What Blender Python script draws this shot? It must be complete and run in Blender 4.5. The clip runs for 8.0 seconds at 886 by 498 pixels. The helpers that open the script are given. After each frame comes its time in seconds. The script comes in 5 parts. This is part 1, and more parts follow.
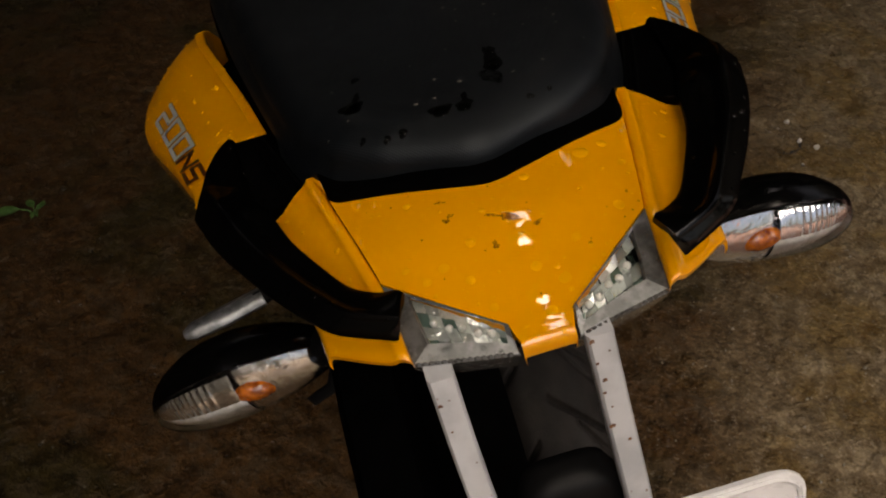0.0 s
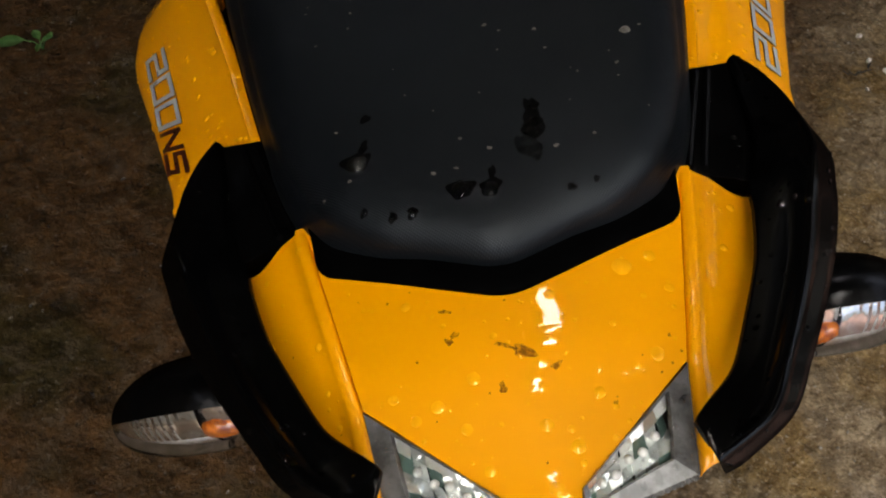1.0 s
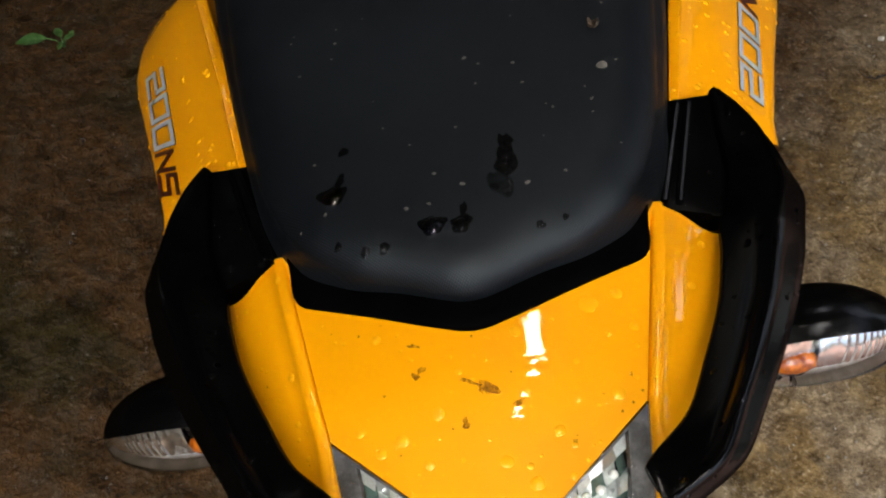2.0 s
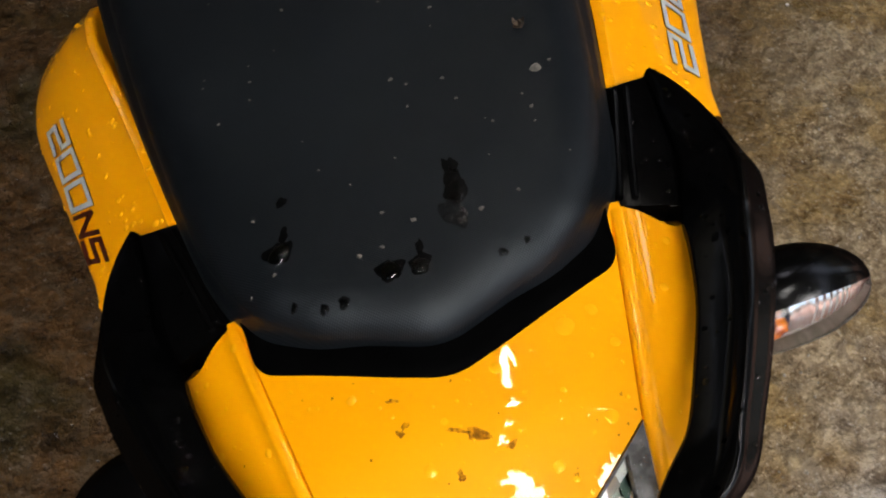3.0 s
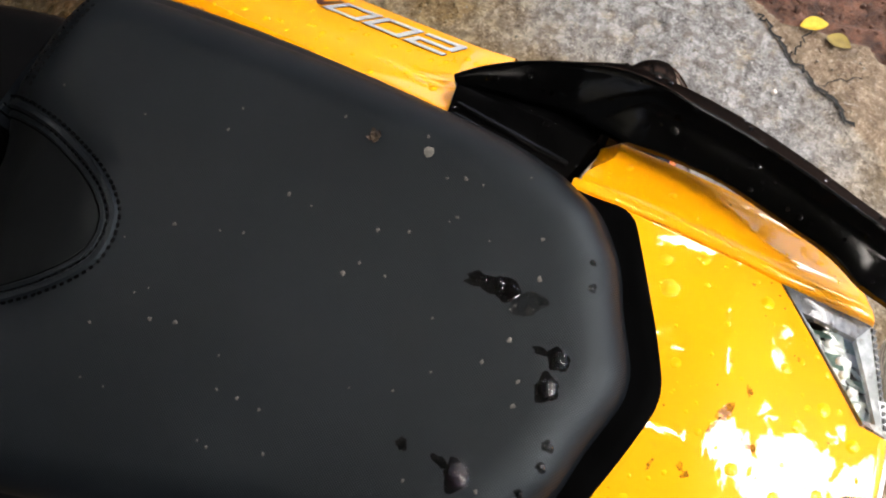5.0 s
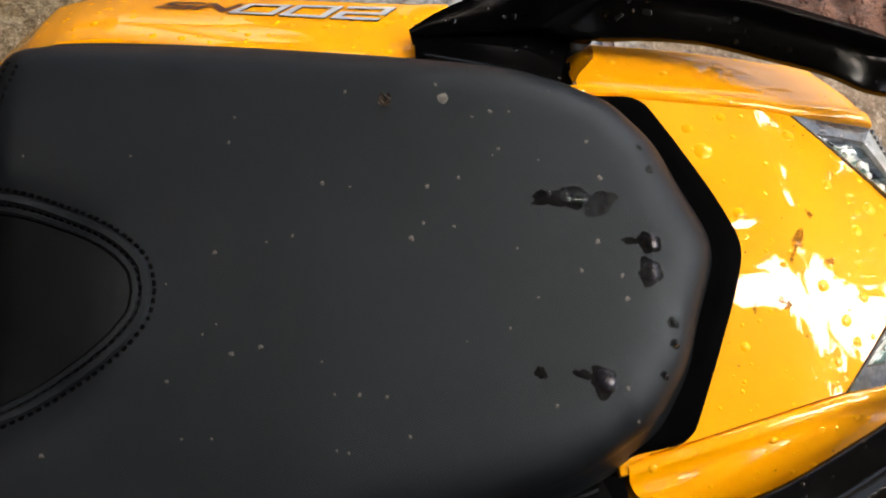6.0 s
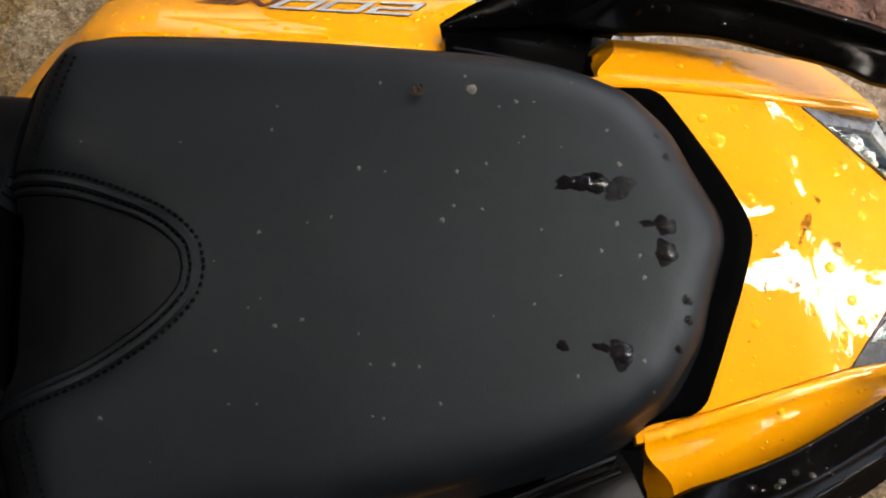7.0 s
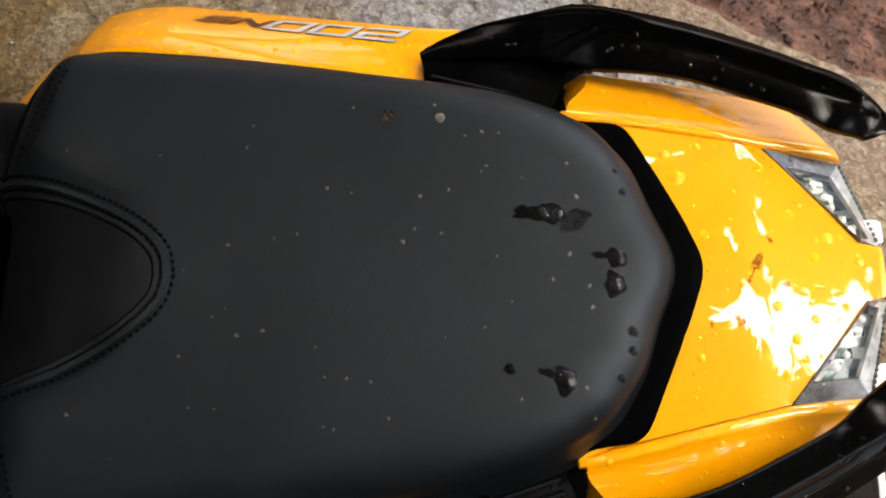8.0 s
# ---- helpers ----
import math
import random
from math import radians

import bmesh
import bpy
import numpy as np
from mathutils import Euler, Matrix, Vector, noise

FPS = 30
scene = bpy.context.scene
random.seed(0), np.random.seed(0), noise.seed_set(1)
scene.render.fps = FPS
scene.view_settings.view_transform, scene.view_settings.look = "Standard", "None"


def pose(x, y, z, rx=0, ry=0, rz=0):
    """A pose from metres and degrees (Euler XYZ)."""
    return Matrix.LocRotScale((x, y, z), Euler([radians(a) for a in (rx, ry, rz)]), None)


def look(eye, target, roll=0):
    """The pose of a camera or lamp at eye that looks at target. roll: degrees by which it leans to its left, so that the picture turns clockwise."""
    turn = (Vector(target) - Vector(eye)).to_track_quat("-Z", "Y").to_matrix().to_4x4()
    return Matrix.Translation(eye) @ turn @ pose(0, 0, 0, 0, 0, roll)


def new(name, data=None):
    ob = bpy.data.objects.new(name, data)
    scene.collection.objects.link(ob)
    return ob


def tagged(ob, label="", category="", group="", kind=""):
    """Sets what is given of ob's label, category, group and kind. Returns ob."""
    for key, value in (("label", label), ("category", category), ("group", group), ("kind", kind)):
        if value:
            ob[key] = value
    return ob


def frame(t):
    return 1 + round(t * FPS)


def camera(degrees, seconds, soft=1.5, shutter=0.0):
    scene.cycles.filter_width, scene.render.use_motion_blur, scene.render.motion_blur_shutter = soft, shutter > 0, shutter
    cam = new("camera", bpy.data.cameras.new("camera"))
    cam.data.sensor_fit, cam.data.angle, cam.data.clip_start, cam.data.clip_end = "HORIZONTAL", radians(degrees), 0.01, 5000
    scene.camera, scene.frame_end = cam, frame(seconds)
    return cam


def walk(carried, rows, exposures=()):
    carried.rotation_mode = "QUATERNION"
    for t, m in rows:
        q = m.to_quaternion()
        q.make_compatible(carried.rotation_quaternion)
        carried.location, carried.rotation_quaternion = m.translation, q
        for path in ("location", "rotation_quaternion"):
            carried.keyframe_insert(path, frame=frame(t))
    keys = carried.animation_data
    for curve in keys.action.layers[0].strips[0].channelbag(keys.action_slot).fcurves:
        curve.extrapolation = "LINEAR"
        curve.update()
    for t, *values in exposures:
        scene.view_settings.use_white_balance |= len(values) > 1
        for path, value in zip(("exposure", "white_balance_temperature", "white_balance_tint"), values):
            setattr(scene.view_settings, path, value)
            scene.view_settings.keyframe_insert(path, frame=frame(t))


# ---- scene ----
cam = camera(49.0, 8.0, soft=2.0)
ROWS = [
    (0, -0.2813, -0.3552, 1.1813, 46.24, -0.46, -12.83),
    (0.2, -0.2781, -0.3133, 1.2091, 44.83, -2.03, -10.50),
    (0.3, -0.2755, -0.2834, 1.2121, 43.57, -3.32, -11.06),
    (0.5, -0.2711, -0.2282, 1.2158, 40.50, -4.44, -11.95),
    (0.7, -0.2601, -0.1941, 1.2173, 38.58, -4.84, -11.21),
    (1, -0.2460, -0.1910, 1.2128, 34.58, -4.09, -6.58),
    (1.5, -0.2200, -0.1854, 1.2317, 33.47, -3.21, -3.88),
    (1.7, -0.2133, -0.1827, 1.2352, 33.68, -2.78, -4.24),
    (2.8, -0.2444, -0.1594, 1.2332, 33.23, -3.63, -11.59),
    (3, -0.2263, -0.1310, 1.2364, 31.21, -1.88, -15.06),
    (3.2, -0.2121, -0.1234, 1.2383, 33.21, -0.44, -14.85),
    (3.5, -0.2179, -0.0788, 1.2333, 31.90, -1.08, -20.81),
    (3.8, -0.2640, 0.0057, 1.2145, 31.88, -2.10, -42.93),
    (4, -0.2948, 0.0406, 1.2345, 29.55, -0.08, -57.05),
    (4.5, -0.3125, 0.0237, 1.2620, 27.82, 3.09, -65.45),
    (4.7, -0.3215, 0.0259, 1.2728, 28.31, 3.52, -65.50),
    (5.8, -0.3540, 0.1859, 1.2531, 28.06, -0.64, -94.82),
    (6, -0.3730, 0.1902, 1.2539, 28.35, 0.11, -94.67),
    (6.5, -0.3801, 0.1813, 1.2570, 25.67, 0.94, -94.61),
    (7, -0.3928, 0.1967, 1.2787, 27.96, 0.90, -93.82),
    (7.2, -0.4035, 0.2175, 1.2894, 29.08, 0.76, -92.28),
    (7.5, -0.4178, 0.2340, 1.2990, 31.23, 1.08, -88.57),
    (8, -0.3991, 0.1611, 1.2980, 28.74, 1.07, -90.52),
]
EXPOSURES = [(0.0, 1.6, 8100, 15), (0.5, 1.9, 7400, 12), (1.0, 2.35, 6950, 11), (1.7, 2.7, 6700, 10), (3.5, 3.05, 6700, 10), (4.0, 3.75, 6600, 10), (6.0, 3.25, 7000, 11), (8.0, 3.3, 7000, 11)]
walk(cam, [(t, pose(x, y, z, rx, ry, rz)) for t, x, y, z, rx, ry, rz in ROWS], EXPOSURES)

# ---- light ----
world = bpy.data.worlds.new("sky")
scene.world = world
world.use_nodes = True
wn = world.node_tree.nodes
sky = wn.new("ShaderNodeTexSky")
sky.sky_type = 'NISHITA'
sky.sun_disc = False
sky.sun_elevation, sky.sun_rotation = radians(80), radians(0)
sky.air_density, sky.dust_density, sky.ozone_density = 1.0, 8.0, 0.5
world.node_tree.links.new(sky.outputs[0], wn["Background"].inputs[0])
wn["Background"].inputs[1].default_value = 0.08

sun_data = bpy.data.lights.new("sun", 'SUN')
sun_data.energy, sun_data.angle, sun_data.color = 3.6, radians(96), (1.0, 0.98, 0.95)
sun = new("sun", sun_data)
sun.matrix_world = look((0.6, -2.0, 9.8), (0, 0, 0))


# ---- materials ----
class Nodes:
    """A small wrapper to lay out a material's nodes."""

    def __init__(self, name):
        self.mat = bpy.data.materials.new(name)
        self.mat.use_nodes = True
        self.tree = self.mat.node_tree
        self.bsdf = self.tree.nodes["Principled BSDF"]
        self.out = self.tree.nodes["Material Output"]
        self.coord = self.tree.nodes.new("ShaderNodeTexCoord").outputs["Object"]

    def add(self, kind, data_type="", interpolation_type="", operation="", bands_direction=""):
        node = self.tree.nodes.new(kind)
        if data_type:
            node.data_type = data_type
        if interpolation_type:
            node.interpolation_type = interpolation_type
        if operation:
            node.operation = operation
        if bands_direction:
            node.bands_direction = bands_direction
        return node

    def link(self, a, b):
        self.tree.links.new(a, b)

    def put(self, socket, value):
        if isinstance(value, (int, float)):
            socket.default_value = value
        elif isinstance(value, (tuple, list)):
            socket.default_value = (*value, 1.0) if len(value) == 3 and len(socket.default_value) == 4 else value
        else:
            self.link(value, socket)

    def noise(self, scale, detail=4.0, rough=0.55, coord=None, distortion=0.0):
        n = self.add("ShaderNodeTexNoise")
        self.link(coord or self.coord, n.inputs["Vector"])
        n.inputs["Scale"].default_value, n.inputs["Detail"].default_value = scale, detail
        n.inputs["Roughness"].default_value, n.inputs["Distortion"].default_value = rough, distortion
        return n.outputs["Fac"]

    def ramp(self, fac, lo, hi, a=0.0, b=1.0):
        n = self.add("ShaderNodeMapRange", interpolation_type='SMOOTHSTEP')
        self.put(n.inputs["Value"], fac)
        for key, value in (("From Min", lo), ("From Max", hi), ("To Min", a), ("To Max", b)):
            n.inputs[key].default_value = value
        return n.outputs["Result"]

    def mix(self, fac, a, b):
        n = self.add("ShaderNodeMix", data_type='RGBA')
        self.put(n.inputs[0], fac)
        self.put(n.inputs[6], a)
        self.put(n.inputs[7], b)
        return n.outputs[2]

    def math(self, op, a, b=0.0, c=0.0):
        n = self.add("ShaderNodeMath", operation=op)
        for socket, value in zip(n.inputs, (a, b, c)):
            self.put(socket, value)
        return n.outputs[0]

    def bump(self, height, strength, distance, normal=None):
        n = self.add("ShaderNodeBump")
        n.inputs["Strength"].default_value, n.inputs["Distance"].default_value = strength, distance
        self.put(n.inputs["Height"], height)
        if normal:
            self.link(normal, n.inputs["Normal"])
        return n.outputs["Normal"]

    def set(self, **values):
        for key, value in values.items():
            self.put(self.bsdf.inputs[key.replace("_", " ")], value)
        return self.mat


def plain(name, a, b, rough, scale=40.0, bump=0.0, fine=600.0, metal=0.0, coat=0.0, spread=0.08):
    """A surface of two close colours with grain, uneven gloss and a fine relief."""
    m = Nodes(name)
    n = m.noise(scale)
    m.set(Base_Color=m.mix(m.ramp(n, 0.35, 0.65), a, b), Metallic=metal, Coat_Weight=coat, Coat_Roughness=0.06)
    m.set(Roughness=m.ramp(m.noise(scale * 2.3), 0.3, 0.7, max(rough - spread, 0.02), rough + spread))
    if bump:
        m.set(Normal=m.bump(m.noise(fine, 3.0), bump, 0.001))
    return m.mat


def make_paint():
    m = Nodes("yellow_paint")
    tone = m.ramp(m.noise(9.0), 0.3, 0.7)
    base = m.mix(tone, (0.84, 0.322, 0.0012), (0.89, 0.350, 0.002))
    grime = m.ramp(m.noise(70.0, 6.0, 0.7), 0.66, 0.8)
    base = m.mix(m.math('MULTIPLY', grime, 0.25), base, (0.30, 0.13, 0.02))
    film = m.noise(40.0, 1.5, 0.5, distortion=0.4)
    m.set(Base_Color=base, Roughness=0.45, Coat_Weight=1.0, Coat_Roughness=0.02, Coat_IOR=1.55, Specular_IOR_Level=0.1)
    m.set(Coat_Normal=m.bump(film, 0.0026, 0.004))
    return m.mat


def make_seat_vinyl(name, a, b, gloss=0.28):
    m = Nodes(name)
    tone = m.ramp(m.noise(14.0, 5.0), 0.3, 0.7)
    waves = []
    for turn in (40, -50):
        rot = m.add("ShaderNodeMapping")
        rot.inputs["Rotation"].default_value = (0, 0, radians(turn))
        m.link(m.coord, rot.inputs["Vector"])
        w = m.add("ShaderNodeTexWave", bands_direction='X')
        w.inputs["Scale"].default_value, w.inputs["Distortion"].default_value = 300.0, 0.0
        m.link(rot.outputs[0], w.inputs["Vector"])
        waves.append(w.outputs["Fac"])
    weave = m.math('MULTIPLY', waves[0], waves[1])
    soft = m.noise(30.0, 3.0)
    m.set(Base_Color=m.mix(tone, a, b), Specular_IOR_Level=gloss, Specular_Tint=(0.86, 0.95, 1.0, 1.0))
    m.set(Roughness=m.ramp(m.noise(45.0), 0.3, 0.7, 0.38, 0.48))
    m.set(Normal=m.bump(weave, 0.26, 0.0004, m.bump(soft, 0.1, 0.002)))
    return m.mat


def make_clear(name, tint, rough, gloss, yellow_share=0.0):
    """Clear plastic or water: a see-through body with a glossy skin."""
    m = Nodes(name)
    see = m.add("ShaderNodeBsdfTransparent")
    see.inputs[0].default_value = (*tint, 1)
    shine = m.add("ShaderNodeBsdfGlossy")
    shine.inputs["Roughness"].default_value = rough
    mixed = m.add("ShaderNodeMixShader")
    fresnel = m.add("ShaderNodeFresnel")
    fresnel.inputs[0].default_value = gloss
    m.link(fresnel.outputs[0], mixed.inputs[0])
    # An opaque bright yellow stands in for light gathered by drops on paint.
    drop_yellow = m.add("ShaderNodeBsdfDiffuse")
    drop_yellow.inputs["Color"].default_value = (1.0, 0.43, 0.008, 1)
    yellowed = m.add("ShaderNodeMixShader")
    yellowed.inputs[0].default_value = yellow_share
    m.link(see.outputs[0], yellowed.inputs[1])
    m.link(drop_yellow.outputs[0], yellowed.inputs[2])
    m.link(yellowed.outputs[0], mixed.inputs[1])
    m.link(shine.outputs[0], mixed.inputs[2])
    m.link(mixed.outputs[0], m.out.inputs["Surface"])
    return m.mat


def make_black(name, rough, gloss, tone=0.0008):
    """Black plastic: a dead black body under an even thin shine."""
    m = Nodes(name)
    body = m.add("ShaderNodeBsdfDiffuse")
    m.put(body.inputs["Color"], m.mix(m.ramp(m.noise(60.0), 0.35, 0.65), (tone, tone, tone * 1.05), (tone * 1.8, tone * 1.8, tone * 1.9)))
    shine = m.add("ShaderNodeBsdfGlossy")
    m.put(shine.inputs["Roughness"], m.ramp(m.noise(35.0), 0.3, 0.7, rough * 0.9, rough * 1.12))
    m.put(shine.inputs["Normal"], m.bump(m.noise(500.0, 3.0), 0.05, 0.001))
    m.put(body.inputs["Normal"], m.bump(m.noise(500.0, 3.0), 0.05, 0.001))
    mixed = m.add("ShaderNodeMixShader")
    mixed.inputs[0].default_value = gloss
    m.link(body.outputs[0], mixed.inputs[1])
    m.link(shine.outputs[0], mixed.inputs[2])
    m.link(mixed.outputs[0], m.out.inputs["Surface"])
    return m.mat


def make_ground():
    m = Nodes("wet_concrete")
    xyz = m.add("ShaderNodeSeparateXYZ")
    m.link(m.coord, xyz.inputs[0])
    x, y = xyz.outputs[0], xyz.outputs[1]
    big, mid, fine, grit = m.noise(2.2, 5.0), m.noise(9.0, 6.0, 0.65), m.noise(45.0, 6.0, 0.7), m.noise(170.0, 4.0, 0.7)
    # chipped, trowelled grain
    warp = m.add("ShaderNodeVectorMath", operation='MULTIPLY_ADD')
    wobble = m.add("ShaderNodeTexNoise")
    wobble.inputs["Scale"].default_value, wobble.inputs["Detail"].default_value = 30.0, 3.0
    m.link(m.coord, wobble.inputs["Vector"])
    m.link(wobble.outputs["Color"], warp.inputs[0])
    warp.inputs[1].default_value = (0.03, 0.03, 0.0)
    m.link(m.coord, warp.inputs[2])
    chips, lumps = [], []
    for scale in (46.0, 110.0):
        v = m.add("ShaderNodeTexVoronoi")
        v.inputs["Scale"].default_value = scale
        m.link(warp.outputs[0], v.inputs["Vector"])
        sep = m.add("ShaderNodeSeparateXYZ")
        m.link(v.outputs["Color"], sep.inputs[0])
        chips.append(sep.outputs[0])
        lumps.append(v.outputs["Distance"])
    soft = m.noise(22.0, 6.0, 0.6)
    grain = m.math('MULTIPLY_ADD', chips[1], 0.06, m.math('MULTIPLY_ADD', soft, 0.28, m.math('MULTIPLY_ADD', grit, 0.28, m.math('MULTIPLY', fine, 0.38))))
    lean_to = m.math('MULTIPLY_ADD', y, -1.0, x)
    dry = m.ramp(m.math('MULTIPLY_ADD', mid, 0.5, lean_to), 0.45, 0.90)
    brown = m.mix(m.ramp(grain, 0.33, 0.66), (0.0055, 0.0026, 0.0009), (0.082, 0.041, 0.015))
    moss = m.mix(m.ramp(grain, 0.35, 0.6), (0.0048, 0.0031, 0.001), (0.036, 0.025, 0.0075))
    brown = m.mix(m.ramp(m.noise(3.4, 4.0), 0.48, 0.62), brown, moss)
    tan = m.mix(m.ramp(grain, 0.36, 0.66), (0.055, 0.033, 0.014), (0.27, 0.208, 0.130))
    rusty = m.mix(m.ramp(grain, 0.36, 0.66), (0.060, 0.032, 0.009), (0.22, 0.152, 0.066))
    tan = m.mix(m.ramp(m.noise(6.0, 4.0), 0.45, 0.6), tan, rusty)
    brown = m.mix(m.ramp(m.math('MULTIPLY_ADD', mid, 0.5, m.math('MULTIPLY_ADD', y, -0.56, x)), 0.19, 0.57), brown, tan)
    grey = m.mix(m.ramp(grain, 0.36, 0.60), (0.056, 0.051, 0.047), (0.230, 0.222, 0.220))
    grey = m.mix(m.ramp(m.noise(26.0, 5.0, 0.7), 0.5, 0.8), grey, (0.22, 0.175, 0.12))
    grey = m.mix(m.ramp(m.math('MULTIPLY_ADD', mid, 0.3, y), 0.08, -0.18, 0.0, 0.85), grey, tan)
    # the slab beyond the crack is stained by the soil
    slab_tan = m.mix(m.ramp(grain, 0.36, 0.62), (0.085, 0.056, 0.036), (0.20, 0.15, 0.105))
    grey = m.mix(m.ramp(m.math('MULTIPLY_ADD', soft, 0.02, lean_to), 0.898, 0.912), grey, slab_tan)
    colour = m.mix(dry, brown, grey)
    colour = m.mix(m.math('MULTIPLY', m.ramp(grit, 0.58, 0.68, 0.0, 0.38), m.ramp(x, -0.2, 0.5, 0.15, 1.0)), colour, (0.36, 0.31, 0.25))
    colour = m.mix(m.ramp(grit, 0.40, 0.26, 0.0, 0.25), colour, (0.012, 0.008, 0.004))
    # Shade in the crevices between lumps is painted into the colour.
    crevice_shade = m.math('MULTIPLY', m.ramp(lumps[0], 0.42, 0.70), m.ramp(soft, 0.40, 0.60))
    colour = m.mix(m.math('MULTIPLY', crevice_shade, 0.55), colour, (0.05, 0.036, 0.022))
    glint = m.ramp(m.noise(130.0, 3.0, 0.6), 0.58, 0.68)
    m.set(Base_Color=colour, Specular_IOR_Level=m.math('MULTIPLY_ADD', glint, 0.7, 0.09))
    wet = m.ramp(m.noise(14.0, 5.0, 0.6), 0.35, 0.65, 0.24, 0.48)
    m.set(Roughness=m.math('MULTIPLY_ADD', glint, -0.14, m.math('MULTIPLY_ADD', dry, 0.10, wet)))
    rough = m.bump(mid, 0.5, 0.02)
    rough = m.bump(soft, 1.0, 0.016, rough)
    rough = m.bump(lumps[0], 0.35, 0.006, rough)
    rough = m.bump(lumps[1], 0.4, 0.003, rough)
    rough = m.bump(fine, 0.8, 0.008, rough)
    m.set(Normal=m.bump(grit, 0.4, 0.003, rough))
    return m.mat


def make_soil():
    m = Nodes("red_soil")
    mid, fine = m.noise(25.0, 6.0, 0.7), m.noise(120.0, 5.0, 0.7)
    c = m.mix(m.ramp(mid, 0.35, 0.65), (0.05, 0.018, 0.009), (0.17, 0.066, 0.034))
    c = m.mix(m.ramp(fine, 0.6, 0.75), c, (0.22, 0.12, 0.075))
    # Hollows between the clods get their shade as dark colour.
    c = m.mix(m.ramp(fine, 0.45, 0.32), c, (0.012, 0.005, 0.003))
    m.set(Base_Color=c, Roughness=0.75)
    m.set(Normal=m.bump(fine, 1.0, 0.012, m.bump(mid, 0.9, 0.025)))
    return m.mat


def make_leaf(name, a, b, rough=0.45):
    m = Nodes(name)
    m.set(Base_Color=m.mix(m.ramp(m.noise(60.0), 0.35, 0.65), a, b), Roughness=rough)
    m.set(Normal=m.bump(m.noise(200.0), 0.3, 0.001))
    return m.mat


def make_damp():
    """Water held in the hollows of a woven grain: dark between the threads, clear on them."""
    m = Nodes("damp_grain")
    masks = []
    for turn in (40, -50):
        rot = m.add("ShaderNodeMapping")
        rot.inputs["Rotation"].default_value = (0, 0, radians(turn))
        m.link(m.coord, rot.inputs["Vector"])
        w = m.add("ShaderNodeTexWave", bands_direction='X')
        w.inputs["Scale"].default_value = 300.0
        m.link(rot.outputs[0], w.inputs["Vector"])
        masks.append(w.outputs["Fac"])
    wet = m.math('MULTIPLY', m.ramp(m.math('MINIMUM', masks[0], masks[1]), 0.55, 0.25), m.ramp(m.noise(160.0, 3.0), 0.3, 0.55, 0.35, 1.0))
    see = m.add("ShaderNodeBsdfTransparent")
    m.set(Base_Color=(0.001, 0.001, 0.001), Roughness=0.25, Specular_IOR_Level=0.3)
    mixed = m.add("ShaderNodeMixShader")
    m.put(mixed.inputs[0], wet)
    m.link(see.outputs[0], mixed.inputs[1])
    m.link(m.bsdf.outputs[0], mixed.inputs[2])
    m.link(mixed.outputs[0], m.out.inputs["Surface"])
    return m.mat


def make_smear(name, a, b, cover):
    """Thin dried mud through which the paint still shows."""
    m = Nodes(name)
    m.set(Base_Color=m.mix(m.ramp(m.noise(300.0), 0.35, 0.65), a, b), Roughness=0.7, Specular_IOR_Level=0.05)
    see = m.add("ShaderNodeBsdfTransparent")
    mixed = m.add("ShaderNodeMixShader")
    m.put(mixed.inputs[0], m.ramp(m.noise(420.0, 4.0), 0.35, 0.6, cover * 0.35, cover))
    m.link(see.outputs[0], mixed.inputs[1])
    m.link(m.bsdf.outputs[0], mixed.inputs[2])
    m.link(mixed.outputs[0], m.out.inputs["Surface"])
    return m.mat


def make_cells():
    """Plated reflector cells: some bright, some with the green of the lens."""
    m = Nodes("reflector_cells")
    pick = m.add("ShaderNodeNewGeometry").outputs["Random Per Island"]
    tone = m.mix(m.ramp(pick, 0.10, 0.30), (0.13, 0.21, 0.18), (0.70, 0.76, 0.72))
    m.set(Base_Color=tone, Metallic=m.ramp(pick, 0.3, 0.9, 0.1, 0.6), Roughness=0.14, Coat_Weight=0.6, Coat_Roughness=0.03)
    m.set(Normal=m.bump(m.noise(130.0, 2.0), 0.7, 0.003))
    return m.mat


PAINT = make_paint()
VINYL = make_seat_vinyl("seat_vinyl", (0.0024, 0.0032, 0.0043), (0.0041, 0.0052, 0.0067))
VINYL_INSET = make_seat_vinyl("seat_vinyl_inset", (0.0022, 0.0024, 0.0028), (0.0036, 0.0040, 0.0045))
# Shade on the lower rider seat is painted: darker vinyl with little gloss.
VINYL_SHADED = make_seat_vinyl("shaded_rider_vinyl", (0.0022, 0.0022, 0.0024), (0.0034, 0.0034, 0.0037), 0.04)
PLASTIC = make_black("satin_black_plastic", 0.17, 0.042)
MATT = make_black("matt_black_plastic", 0.2, 0.006)
RUBBER = make_black("black_rubber", 0.45, 0.012, 0.003)
# Blacker than rubber: the shade of the gaps under the seat is in it.
SHADE_BLACK = make_black("shade_black_rubber", 0.6, 0.0008, 0.0006)
THREAD = make_black("thread", 0.6, 0.002, 0.0008)
TYRE = plain("tyre_rubber", (0.008, 0.0066, 0.006), (0.017, 0.014, 0.012), 0.6, 40.0, 0.3)
TYRE.node_tree.nodes["Principled BSDF"].inputs["Specular IOR Level"].default_value = 0.2
WHITE_STEEL = plain("white_painted_steel", (0.40, 0.415, 0.43), (0.52, 0.535, 0.55), 0.4, 30.0, 0.1, coat=0.3)
RUST = plain("rust_spot", (0.07, 0.028, 0.012), (0.20, 0.09, 0.04), 0.8, 300.0)
LAMP_CELL = make_cells()
